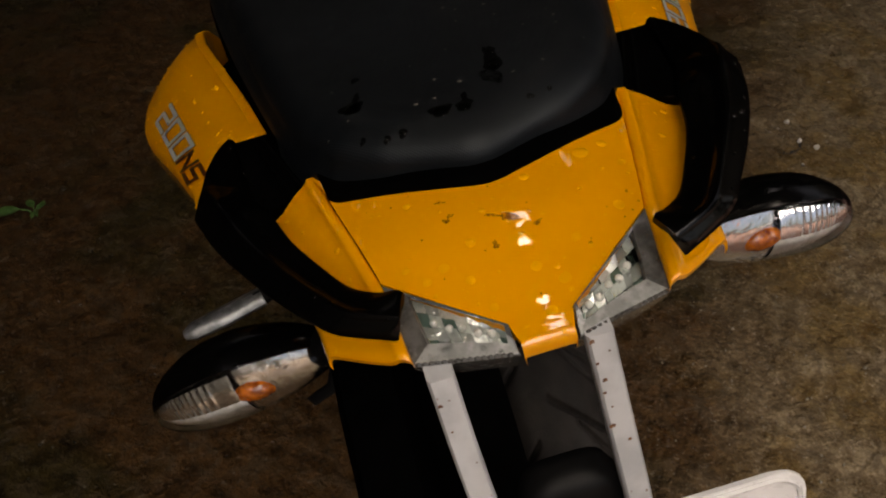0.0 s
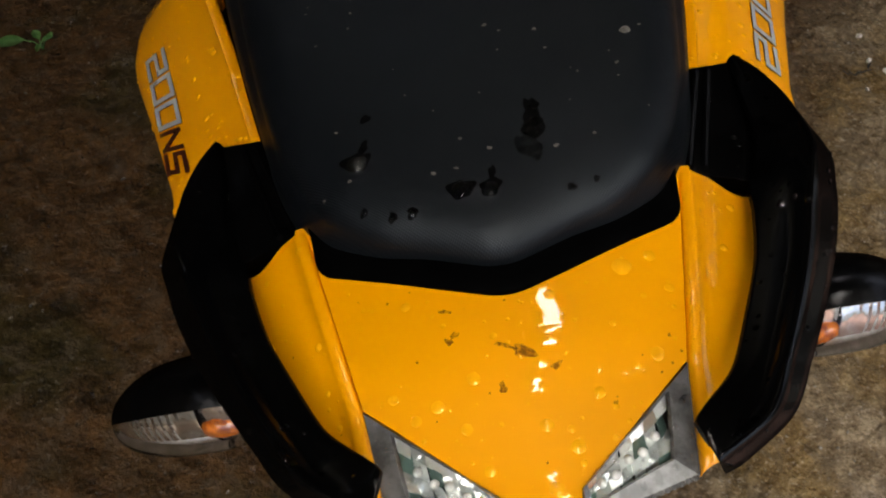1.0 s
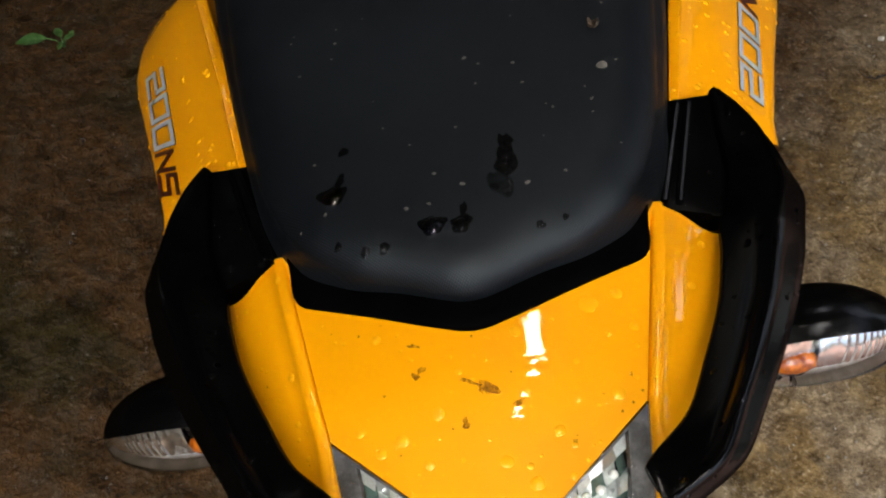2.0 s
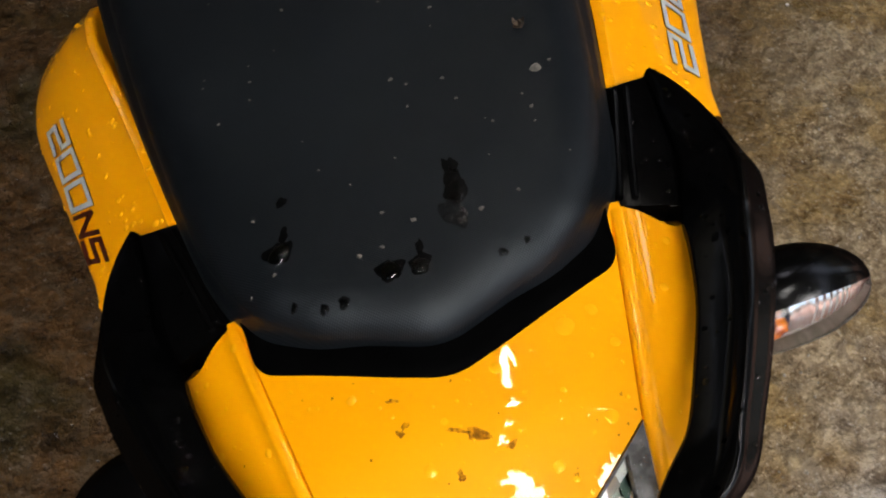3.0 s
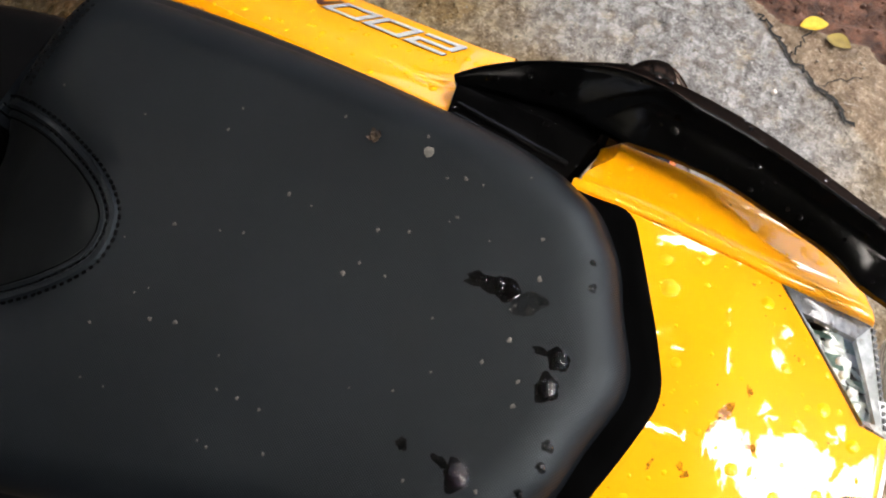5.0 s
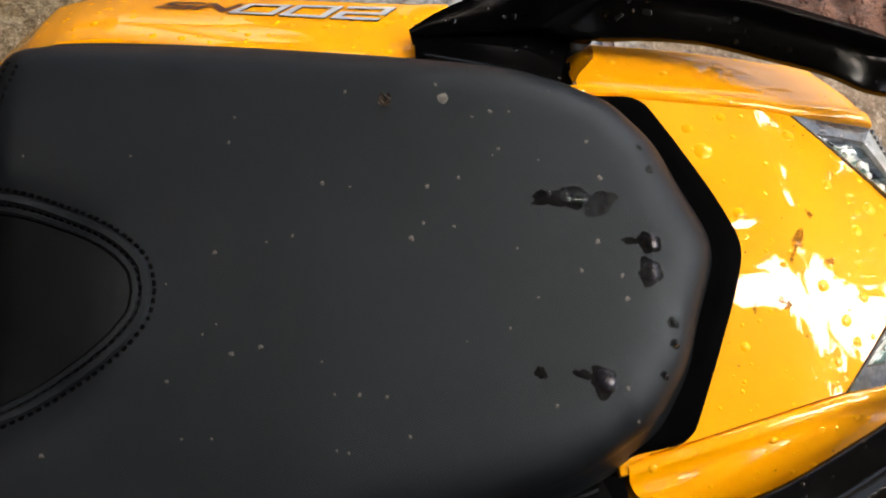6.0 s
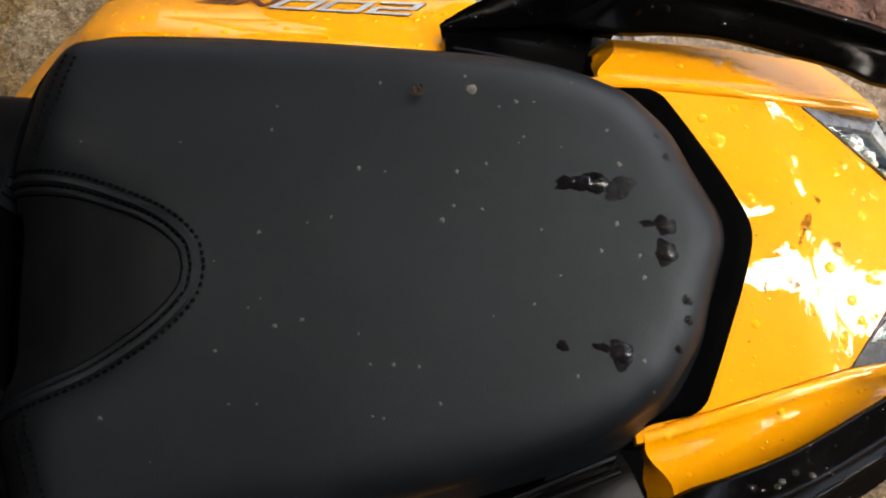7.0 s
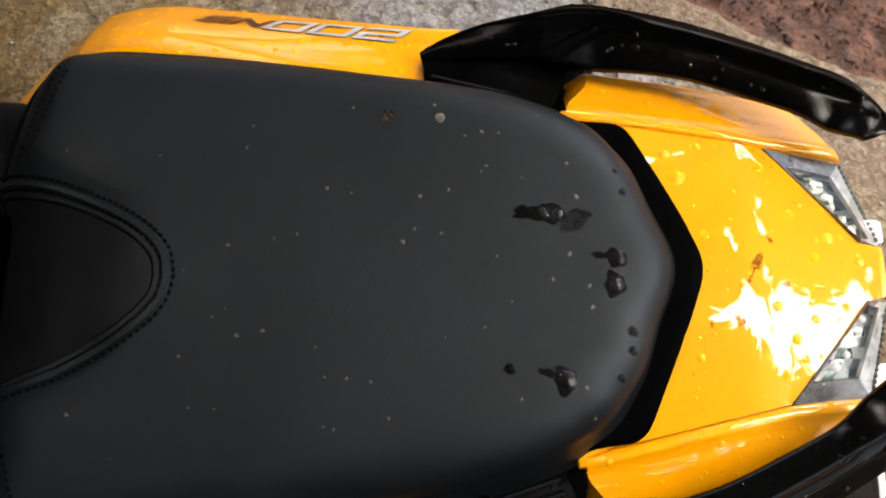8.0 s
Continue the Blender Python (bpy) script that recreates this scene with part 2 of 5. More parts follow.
MIRROR = plain("chromed_bowl", (0.80, 0.82, 0.83), (0.90, 0.91, 0.92), 0.10, 60.0, 0.7, 130.0, metal=1.0, spread=0.05)
FROST = plain("frosted_lens", (0.68, 0.71, 0.66), (0.90, 0.91, 0.88), 0.22, 150.0, 0.9, 260.0, coat=0.5)
LENS_FRAME = plain("smoky_clear_plastic", (0.060, 0.058, 0.054), (0.12, 0.118, 0.11), 0.2, 120.0, 0.3, 500.0, coat=0.8)
LENS_BAND = plain("milky_clear_plastic", (0.22, 0.225, 0.215), (0.36, 0.365, 0.35), 0.15, 120.0, 0.4, 500.0, coat=0.8)
CLEAR = make_clear("clear_plastic", (0.98, 0.98, 0.98), 0.03, 1.45)
# Mostly opaque yellow, brighter than the paint, in place of refracted light.
WATER = make_clear("yellow_lit_water", (1.0, 1.0, 1.0), 0.01, 1.38, 0.85)
DEW = make_clear("dew", (0.9, 0.9, 0.9), 0.01, 1.62)
BEAD = make_clear("water_bead", (0.7, 0.7, 0.7), 0.01, 1.55)
AMBER = plain("amber_bulb", (0.20, 0.035, 0.002), (0.62, 0.15, 0.006), 0.12, 160.0, 0.5, 260.0, coat=0.5)
SILVER = plain("silver_film", (0.40, 0.42, 0.45), (0.46, 0.48, 0.51), 0.35, 30.0, metal=0.15)
MAROON = plain("maroon_film", (0.034, 0.005, 0.003), (0.058, 0.009, 0.005), 0.35, 120.0)
INK = plain("black_film", (0.012, 0.010, 0.010), (0.02, 0.018, 0.016), 0.4, 90.0)
STEEL = plain("dull_alloy", (0.16, 0.165, 0.17), (0.30, 0.31, 0.32), 0.4, 60.0, 0.2, metal=0.8)
PLATE_WHITE = plain("white_plate", (0.72, 0.72, 0.72), (0.80, 0.80, 0.80), 0.3, 50.0, coat=0.3)
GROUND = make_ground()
SOIL = make_soil()
PEBBLE = plain("pale_pebble", (0.30, 0.26, 0.22), (0.62, 0.58, 0.52), 0.6, 120.0, 0.4)
GRIT = plain("dull_grit", (0.09, 0.075, 0.055), (0.22, 0.19, 0.15), 0.6, 120.0, 0.4)
DUST = plain("dried_splash", (0.07, 0.065, 0.055), (0.13, 0.118, 0.10), 0.85, 500.0)
MUD = make_smear("dried_mud", (0.16, 0.06, 0.006), (0.34, 0.13, 0.008), 0.75)
WET = plain("wet_vinyl", (0.0006, 0.0006, 0.0006), (0.0012, 0.0012, 0.0012), 0.35, 200.0)
WET.node_tree.nodes["Principled BSDF"].inputs["Specular IOR Level"].default_value = 0.05
DAMP = make_damp()
LEAF_GREEN = make_leaf("green_leaf", (0.06, 0.16, 0.035), (0.13, 0.27, 0.08))
LEAF_YELLOW = make_leaf("yellow_leaf", (0.62, 0.42, 0.02), (0.75, 0.56, 0.05))
LEAF_DULL = make_leaf("withered_leaf", (0.26, 0.19, 0.05), (0.40, 0.30, 0.08))
LEAF_DRY = make_leaf("dry_brown_leaf", (0.03, 0.02, 0.013), (0.10, 0.065, 0.04), 0.8)
FOLIAGE = make_leaf("tree_leaf", (0.022, 0.045, 0.010), (0.045, 0.080, 0.020))
BARK = plain("bark", (0.012, 0.009, 0.007), (0.035, 0.027, 0.020), 0.85, 12.0, 0.8, 90.0)


# ---- mesh helpers ----
def spline(points, n):
    """n points along a smooth curve through the given ones."""
    p = [Vector(q) for q in points]
    k = len(p) - 1
    out = []
    for i in range(n):
        s = i * k / (n - 1)
        j = min(int(s), k - 1)
        f = s - j
        a, b, c, d = p[max(j - 1, 0)], p[j], p[j + 1], p[min(j + 2, k)]
        out.append(0.5 * ((2 * b) + (c - a) * f + (2 * a - 5 * b + 4 * c - d) * f ** 2 + (3 * b - a - 3 * c + d) * f ** 3))
    return out


def lerp_table(table, v):
    """Linear look-up in rows of (key, value, value, ...)."""
    if v <= table[0][0]:
        return table[0][1:]
    for a, b in zip(table, table[1:]):
        if v <= b[0]:
            f = (v - a[0]) / (b[0] - a[0])
            return tuple(p + (q - p) * f for p, q in zip(a[1:], b[1:]))
    return table[-1][1:]


def smooth(lo, hi, v):
    f = min(max((v - lo) / (hi - lo), 0.0), 1.0)
    return f * f * (3 - 2 * f)


def skin(rings, closed=True, caps=True):
    """A bmesh over rings of equal length."""
    bm = bmesh.new()
    rows = [[bm.verts.new(v) for v in ring] for ring in rings]
    n = len(rings[0])
    for a, b in zip(rows, rows[1:]):
        for i in range(n if closed else n - 1):
            j = (i + 1) % n
            bm.faces.new((a[i], a[j], b[j], b[i]))
    if closed and caps:
        bm.faces.new(list(reversed(rows[0])))
        bm.faces.new(rows[-1])
    bmesh.ops.recalc_face_normals(bm, faces=bm.faces)
    return bm


def tube(bm, path, radius, sides=8, flat=1.0):
    """Adds a round bar along a path, radius a number or one for each point."""
    path = [Vector(p) for p in path]
    rows = []
    for i, p in enumerate(path):
        way = (path[min(i + 1, len(path) - 1)] - path[max(i - 1, 0)]).normalized()
        side = way.cross(Vector((0, 0, 1)))
        side = side.normalized() if side.length > 1e-4 else Vector((1, 0, 0))
        up = side.cross(way).normalized()
        r = radius[i] if isinstance(radius, (list, tuple)) else radius
        rows.append([bm.verts.new(p + side * r * math.cos(a) + up * r * flat * math.sin(a)) for a in [2 * math.pi * k / sides for k in range(sides)]])
    for a, b in zip(rows, rows[1:]):
        for i in range(sides):
            bm.faces.new((a[i], a[(i + 1) % sides], b[(i + 1) % sides], b[i]))
    bm.faces.new(list(reversed(rows[0])))
    bm.faces.new(rows[-1])
    return bm


def slab(bm, outline, z0, z1, bevel=0.0):
    """Adds an upright prism over a plan outline."""
    low = [bm.verts.new((x, y, z0)) for x, y in outline]
    top = [bm.verts.new((x, y, z1)) for x, y in outline]
    n = len(outline)
    fresh = [bm.faces.new(top), bm.faces.new(list(reversed(low)))]
    fresh += [bm.faces.new((low[i], low[(i + 1) % n], top[(i + 1) % n], top[i])) for i in range(n)]
    if bevel:
        edges = list({e for f in fresh for e in f.edges})
        bmesh.ops.bevel(bm, geom=edges, offset=bevel, segments=2, affect='EDGES', profile=0.5)
    return bm


def finish(bm, name, material, soft=True, angle=40):
    bmesh.ops.recalc_face_normals(bm, faces=bm.faces)
    for e in bm.edges:
        e.smooth = len(e.link_faces) != 2 or e.calc_face_angle(0) < radians(angle)
    for f in bm.faces:
        f.smooth = soft
    mesh = bpy.data.meshes.new(name)
    bm.to_mesh(mesh)
    bm.free()
    mesh.materials.append(material)
    return mesh


def part(name, bm, material, parent, label="", soft=True, angle=40):
    ob = new(name, finish(bm, name, material, soft, angle))
    ob.parent = parent
    return tagged(ob, label)


def thing(name, bm, material, label, category, group="", kind="", soft=True, at=None):
    ob = new(name, finish(bm, name, material, soft))
    if at is not None:
        ob.matrix_world = at
    return tagged(ob, label, category, group, kind)


def mirrored(points, s):
    return [(p[0] * s, *p[1:]) for p in points]


# ---- ground ----
def ground_height(x, y):
    p = Vector((x, y, 0))
    h = 0.010 * noise.noise(p * 2.1) + 0.005 * noise.noise(p * 8.0 + Vector((3, 1, 0))) + 0.0026 * noise.noise(p * 27.0) + 0.0022 * noise.noise(p * 48.0 + Vector((7, 2, 1)))
    return h - 0.004


def soil_line(y):
    """The x at which the concrete breaks off into bare soil."""
    return lerp_table([(-3.0, 0.35), (-0.9, 0.47), (-0.48, 0.66), (-0.2, 0.85), (-0.06, 0.885), (0.04, 0.935), (0.24, 1.0), (0.6, 1.10), (1.5, 1.30), (4.0, 1.6)], y)[0]


def make_floor():
    def axis(lo, hi, step, far):
        vals = list(np.arange(lo, hi + 1e-6, step))
        out, gap = [], step
        v = hi
        while v < far:
            gap *= 1.5
            v += gap
            out.append(v)
        left, gap, v = [], step, lo
        while v > -far:
            gap *= 1.5
            v -= gap
            left.append(v)
        return list(reversed(left)) + vals + out

    xs, ys = axis(-1.1, 1.15, 0.0075, 40.0), axis(-0.75, 1.95, 0.0075, 40.0)
    verts, faces, kinds = [], [], []
    for y in ys:
        for x in xs:
            edge = soil_line(y) + 0.02 * noise.noise(Vector((x * 7, y * 7, 0)))
            drop = smooth(-0.01, 0.02, x - edge)
            near = max(abs(x), abs(y)) < 3
            z = ground_height(x, y) if near else -0.004
            if near:
                z += drop * (-0.012 + 0.012 * noise.noise(Vector((x * 30, y * 30, 5))) + 0.012 * noise.noise(Vector((x * 11, y * 11, 2))))
            verts.append((x, y, z))
            kinds.append(drop)
    n = len(xs)
    mats = []
    for j in range(len(ys) - 1):
        for i in range(n - 1):
            a = j * n + i
            faces.append((a, a + 1, a + n + 1, a + n))
            mats.append(1 if kinds[a] + kinds[a + 1] + kinds[a + n] + kinds[a + n + 1] > 2 else 0)
    mesh = bpy.data.meshes.new("ground")
    mesh.from_pydata(verts, [], faces)
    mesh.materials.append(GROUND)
    mesh.materials.append(SOIL)
    mesh.polygons.foreach_set("material_index", mats)
    mesh.polygons.foreach_set("use_smooth", [True] * len(faces))
    return tagged(new("ground", mesh), "wet stained concrete yard breaking off into red soil", "ground", kind="structure")


make_floor()


def make_wall(name, x0, y0, x1, y1, height, label):
    """A plain unseen wall with a coping, added to close off the low sky."""
    bm = bmesh.new()
    slab(bm, [(x0, y0), (x1, y0), (x1, y1), (x0, y1)], -.2, height, .01)
    wall = thing(name, bm, WALL, label, "wall", kind="structure")
    bm = bmesh.new()
    slab(bm, [(x0 - .04, y0 - .04), (x1 + .04, y0 - .04), (x1 + .04, y1 + .04), (x0 - .04, y1 + .04)], height, height + .07, .01)
    part("coping", bm, WALL, wall)


WALL = plain("weathered_render", (0.035, 0.033, 0.026), (0.10, 0.09, 0.07), 0.85, 3.0, 0.5, 60.0)
make_wall("screen_wall_west", -3.6, -4.8, -3.4, 5.4, 3.2, "unseen dark wall added beside the yard to block low sky")
make_wall("screen_wall_north", -3.4, 5.2, 6.0, 5.4, 3.2, "unseen dark wall added ahead of the machine to block low sky")
make_wall("screen_wall_east", 6.0, 2.0, 6.2, 5.4, 3.2, "unseen dark wall added beyond the soil bank to block low sky")


def crack_path(points, seed):
    rnd = random.Random(seed)
    out = []
    for a, b in zip(points, points[1:]):
        for k in range(6):
            f = k / 6
            out.append((a[0] + (b[0] - a[0]) * f + rnd.uniform(-.006, .006), a[1] + (b[1] - a[1]) * f + rnd.uniform(-.006, .006)))
    return out + [points[-1]]


def make_crack(points, width, seed):
    """A dark open crack, as a thin ragged fissure lined with soil."""
    rnd = random.Random(seed)
    path = crack_path(points, seed)
    bm = bmesh.new()
    rows = []
    for i, (x, y) in enumerate(path):
        a, b = path[max(i - 1, 0)], path[min(i + 1, len(path) - 1)]
        way = Vector((b[0] - a[0], b[1] - a[1], 0)).normalized()
        side = Vector((-way.y, way.x, 0))
        w = width * rnd.uniform(0.5, 1.2) * (0.25 if i in (0, len(path) - 1) else 1)
        z = ground_height(x, y)
        rows.append([bm.verts.new(Vector((x, y, z + h)) + side * w * k) for k, h in ((-.5, .0035), (0, .0028), (.5, .0035))])
    for a, b in zip(rows, rows[1:]):
        for i in range(2):
            bm.faces.new((a[i], a[i + 1], b[i + 1], b[i]))
    thing("crack", bm, INK_SOIL, "dark jagged crack across the concrete edge", "crack", kind="structure")


INK_SOIL = plain("crack_soil", (0.0012, 0.0008, 0.0006), (0.003, 0.002, 0.0015), 0.9, 200.0)
make_crack([(.880, -.022), (.862, -.040), (.822, -.073), (.785, -.106), (.755, -.137), (.728, -.168), (.690, -.205)], 0.0062, 3)
make_crack([(.800, -.092), (.830, -.098), (.868, -.112)], 0.003, 5)
make_crack([(.752, -.142), (.775, -.170), (.785, -.205)], 0.0022, 6)
make_crack([(.770, .985), (.735, .96), (.70, .965)], 0.005, 8)


# ---- motorcycle ----
LEAN, PITCH = 11.0, 2.0
bike = new("motorcycle")
bike.matrix_world = pose(0, 0, 0, 0, -LEAN, 0) @ pose(0, 0, 0, -PITCH, 0, 0)
tagged(bike, "yellow and black motorcycle, rain-wet, leaning on its stand", "motorcycle")

SEAT_TOP = 0.8815
SEAT_HALF = [(0, .0162), (.010, .0178), (.034, .0274), (.0540, .0350), (.0688, .0450), (.0800, .0548), (.0880, .0675), (.0953, .0810), (.1060, .1113), (.1185, .1750),
             (.1285, .2420), (.1362, .3070), (.1385, .3400), (.1360, .3570), (.1250, .3690), (.1060, .3785), (.0560, .3910), (0, .3950)]


def ring_of(half, per=6):
    """A closed outline from one half of it, mirrored, as dense plan points."""
    pts = spline([(x, y, 0) for x, y in half], (len(half) - 1) * per + 1)
    right = [(p.x, p.y) for p in pts]
    return right + [(-x, y) for x, y in reversed(right[1:-1])]


def seat_height(x, y, d):
    """The height of the cushion d inside its edge."""
    reach, fall = 0.026, 0.019
    f = min(d / reach, 1.0)
    z = SEAT_TOP - fall * (1 - math.sqrt(max(1 - (1 - f) ** 2, 0)))
    z -= 0.002 * (x / 0.1) ** 2
    bowl = smooth(0.285, 0.375, y) * (1 - smooth(0.03, 0.075, abs(x)))
    z -= 0.020 * bowl
    return z - 0.016 * smooth(0.345, 0.392, y)


def make_pillion_seat():
    outline = ring_of(SEAT_HALF, 8)
    # the sides spread into a skirt below the shoulder, more so towards the front
    rings = []
    for z, spread in ((.812, .55), (.826, 1.0), (.838, .98), (.848, .80), (.856, .42)):
        ring = []
        for i, (x, y) in enumerate(outline):
            (ax, ay), (bx, by) = outline[i - 1], outline[(i + 1) % len(outline)]
            run = math.hypot(bx - ax, by - ay)
            e = (.0066 + .0056 * smooth(.10, .30, y)) * (1 - .75 * smooth(.33, .375, y)) * spread
            ring.append((x + (by - ay) / run * e, y - (bx - ax) / run * e, z))
        rings.append(ring)
    for s in (1.0, .995, .985, .97, .95, .925, .9, .87, .83, .78, .7, .6, .5, .4, .3, .2, .1, 0.02):
        ring = []
        for x, y in outline:
            cy = min(max(y, 0.115), 0.285)
            px, py = x * s, cy + (y - cy) * s
            d = math.hypot(x - px, y - py)
            ring.append((px, py, seat_height(px, py, d)))
        rings.append(ring)
    bm = skin(rings)
    bmesh.ops.remove_doubles(bm, verts=bm.verts, dist=0.0004)
    ob = part("pillion_seat", bm, VINYL, bike, "charcoal ribbed vinyl pillion seat with dried splashes", angle=70)
    # the bottom of the sides is painted black for base edge and shaded gap
    ob.data.materials.append(SHADE_BLACK)
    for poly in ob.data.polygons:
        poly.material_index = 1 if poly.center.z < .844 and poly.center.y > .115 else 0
    return ob


pillion = make_pillion_seat()


class Surface:
    """Finds the height of built parts under a plan point of the machine."""

    def __init__(self, *obs):
        from mathutils.bvhtree import BVHTree
        verts, polys = [], []
        for ob in obs:
            n = len(verts)
            verts += [v.co.copy() for v in ob.data.vertices]
            polys += [[n + i for i in p.vertices] for p in ob.data.polygons]
        self.tree = BVHTree.FromPolygons(verts, polys)

    def at(self, x, y):
        hit, normal, _, _ = self.tree.ray_cast(Vector((x, y, 1.2)), Vector((0, 0, -1)))
        return (hit, normal) if hit else (None, None)


seat_skin = Surface(pillion)
SEAM = [(.0660, .3900), (.0635, .3790), (.0580, .3570), (.0515, .3370), (.0430, .3185), (.0340, .3020), (.0235, .2880), (.0115, .2785), (-.002, .2755)]


def seam_line(shift, n=80):
    """The horseshoe seam on the seat, moved outwards by shift."""
    half = spline([(x, y, 0) for x, y in SEAM], n)
    full = half + [Vector((-0.004 - p.x, p.y, 0)) for p in reversed(half[:-1])]
    out = []
    for i, p in enumerate(full):
        way = (full[min(i + 1, len(full) - 1)] - full[max(i - 1, 0)]).normalized()
        q = p + Vector((way.y, -way.x, 0)) * -shift
        out.append(q)
    return out


def make_welt():
    bm = bmesh.new()
    for shift, r in ((-.0086, .0022), (-.0036, .0030)):
        path = []
        for p in seam_line(shift):
            hit, _ = seat_skin.at(p.x, p.y)
            if hit:
                path.append(hit + Vector((0, 0, -.0004)))
        tube(bm, path, r, 6, 0.8)
    part("welt", bm, VINYL, pillion, "raised piping of the horseshoe seam")
    bm = bmesh.new()
    path = [seat_skin.at(p.x, p.y)[0] for p in seam_line(-.0105)]
    tube(bm, [p + Vector((0, 0, .0001)) for p in path if p], .0009, 5)
    part("fold", bm, THREAD, pillion, "dark fold beside the piping")


def make_stitches(line, name, step=0.0042, gap=0.0016):
    bm = bmesh.new()
    walked, start = 0.0, None
    pts = [seat_skin.at(p.x, p.y)[0] for p in line]
    pts = [p for p in pts if p]
    dense = []
    for a, b in zip(pts, pts[1:]):
        m = max(int((b - a).length / 0.0005), 1)
        dense += [a + (b - a) * k / m for k in range(m)]
    run = []
    for a, b in zip(dense, dense[1:]):
        walked += (b - a).length
        if walked % step < step - gap:
            run.append(a + Vector((0, 0, .0005)))
        elif len(run) > 2:
            tube(bm, [run[0], run[len(run) // 2], run[-1]], .0009, 4)
            run = []
        else:
            run = []
    part(name, bm, THREAD, pillion, "row of black stitches")


make_welt()
make_stitches(seam_line(0.0), "stitching")
make_stitches(seam_line(-.0064), "stitching")
for s in (1, -1):
    for shift in (0, .006):
        make_stitches([Vector((s * (x - shift * .6), y - shift, 0)) for x, y in [(.124 - .056 * k / 40, .352 + .020 * k / 40) for k in range(41)]], "stitching")


def make_inset():
    """The smoother, darker panel inside the horseshoe."""
    bm = bmesh.new()
    line = seam_line(-.0112, 40)
    rows = []
    for i in range(len(line) // 2):
        a, b = line[i], line[-1 - i]
        row = []
        for k in range(17):
            p = a + (b - a) * k / 16
            hit, _ = seat_skin.at(p.x, min(p.y, .384))
            row.append((hit if hit else Vector((p.x, .384, .84))) + Vector((0, 0, .0006)))
        if not rows or (row[8] - rows[-1][8]).length > .0008:
            rows.append(row)
    rows = [[bm.verts.new(p) for p in row] for row in rows]
    for a, b in zip(rows, rows[1:]):
        for k in range(16):
            bm.faces.new((a[k], a[k + 1], b[k + 1], b[k]))
    part("seat_inset", bm, VINYL_INSET, pillion, "darker smooth vinyl panel inside the seam", angle=80)


make_inset()

# black base that shows as a pointed rim behind the cushion
PAN_HALF = [(0, .0018), (.004, .0022), (.010, .0036), (.0275, .0100), (.0460, .0178), (.0645, .0257), (.0800, .0325), (.0840, .0350), (.0870, .0385), (.0890, .0440), (.0925, .0660), (.104, .10), (.116, .16), (.135, .30), (.13, .36), (0, .37)]


def make_seat_base():
    outline = ring_of(PAN_HALF, 5)
    rings = []
    for z, s in ((.815, .985), (.856, 1.0), (.8642, 1.0), (.8652, .990), (.8650, .95), (.862, .80), (.855, .5), (.85, .1)):
        ring = []
        for x, y in outline:
            py = .15 + (y - .15) * s
            ring.append((x * s, py, max(z - .08 * smooth(.14, .26, py), .79) - 1.6 * (x * s) ** 2))
        rings.append(ring)
    part("seat_base", skin(rings), SHADE_BLACK, bike, "black rubber-edged seat base", angle=50)


make_seat_base()


def make_rider_seat():
    half = [(0, .374), (.10, .374), (.136, .388), (.1475, .42), (.1480, .47), (.142, .53), (.124, .62), (.092, .73), (.062, .80), (0, .815)]
    outline = ring_of(half, 5)
    rings = [[(x * .95, y, .74) for x, y in outline]]
    for s in (1, .985, .95, .9, .8, .6, .4, .2, .03):
        ring = []
        for x, y in outline:
            cy = min(max(y, .45), .72)
            px, py = x * s, cy + (y - cy) * s
            d = math.hypot(x - px, y - py)
            z = .812 - .03 * (1 - math.sqrt(max(1 - (1 - min(d / .04, 1)) ** 2, 0))) - .012 * smooth(.5, .75, py)
            ring.append((px, py, z))
        rings.append(ring)
    part("rider_seat", skin(rings), VINYL_SHADED, bike, "lower charcoal vinyl rider seat", angle=70)


make_rider_seat()


def tail_height(x, y):
    return .8612 - 1.5 * x * x - .0165 * smooth(-.015, -.100, y)


def make_tail_panel():
    """The flat centre of the tail, between the seat base and the two lamps."""
    bm = bmesh.new()
    rows = []
    ys = list(np.linspace(.062, -.039, 30)) + list(np.linspace(-.042, -.0975, 22))
    for y in ys:
        if y >= -.0391:
            half = lerp_table([(-.039, .0708), (.036, .0875), (.07, .094)], y)[0]
        else:
            half = lerp_table([(-.0975, .0135), (-.0867, .0162), (-.039, .0708)], y)[0]
        row = [(half * k / 12, y, tail_height(half * k / 12, y)) for k in range(-12, 13)]
        rows.append(row)
    last = rows[-1]
    for dy, dz in ((-.0016, -.0012), (-.0026, -.003), (-.003, -.006), (-.002, -.010)):
        rows.append([(x, y + dy, z + dz) for x, y, z in last])
    grid = [[bm.verts.new(p) for p in row] for row in rows]
    for a, b in zip(grid, grid[1:]):
        for i in range(24):
            bm.faces.new((a[i], a[i + 1], b[i + 1], b[i]))
    # turned-down edges give the sheet its thickness
    for side in (0, -1):
        low = [bm.verts.new(row[side].co + Vector((-.0008 * (1 if side else -1), 0, -.006))) for row in grid]
        for i in range(len(low) - 1):
            bm.faces.new((grid[i][side], grid[i + 1][side], low[i + 1], low[i]))
    return part("tail_panel", bm, PAINT, bike, "glossy yellow tail panel beaded with rain")


tail = make_tail_panel()

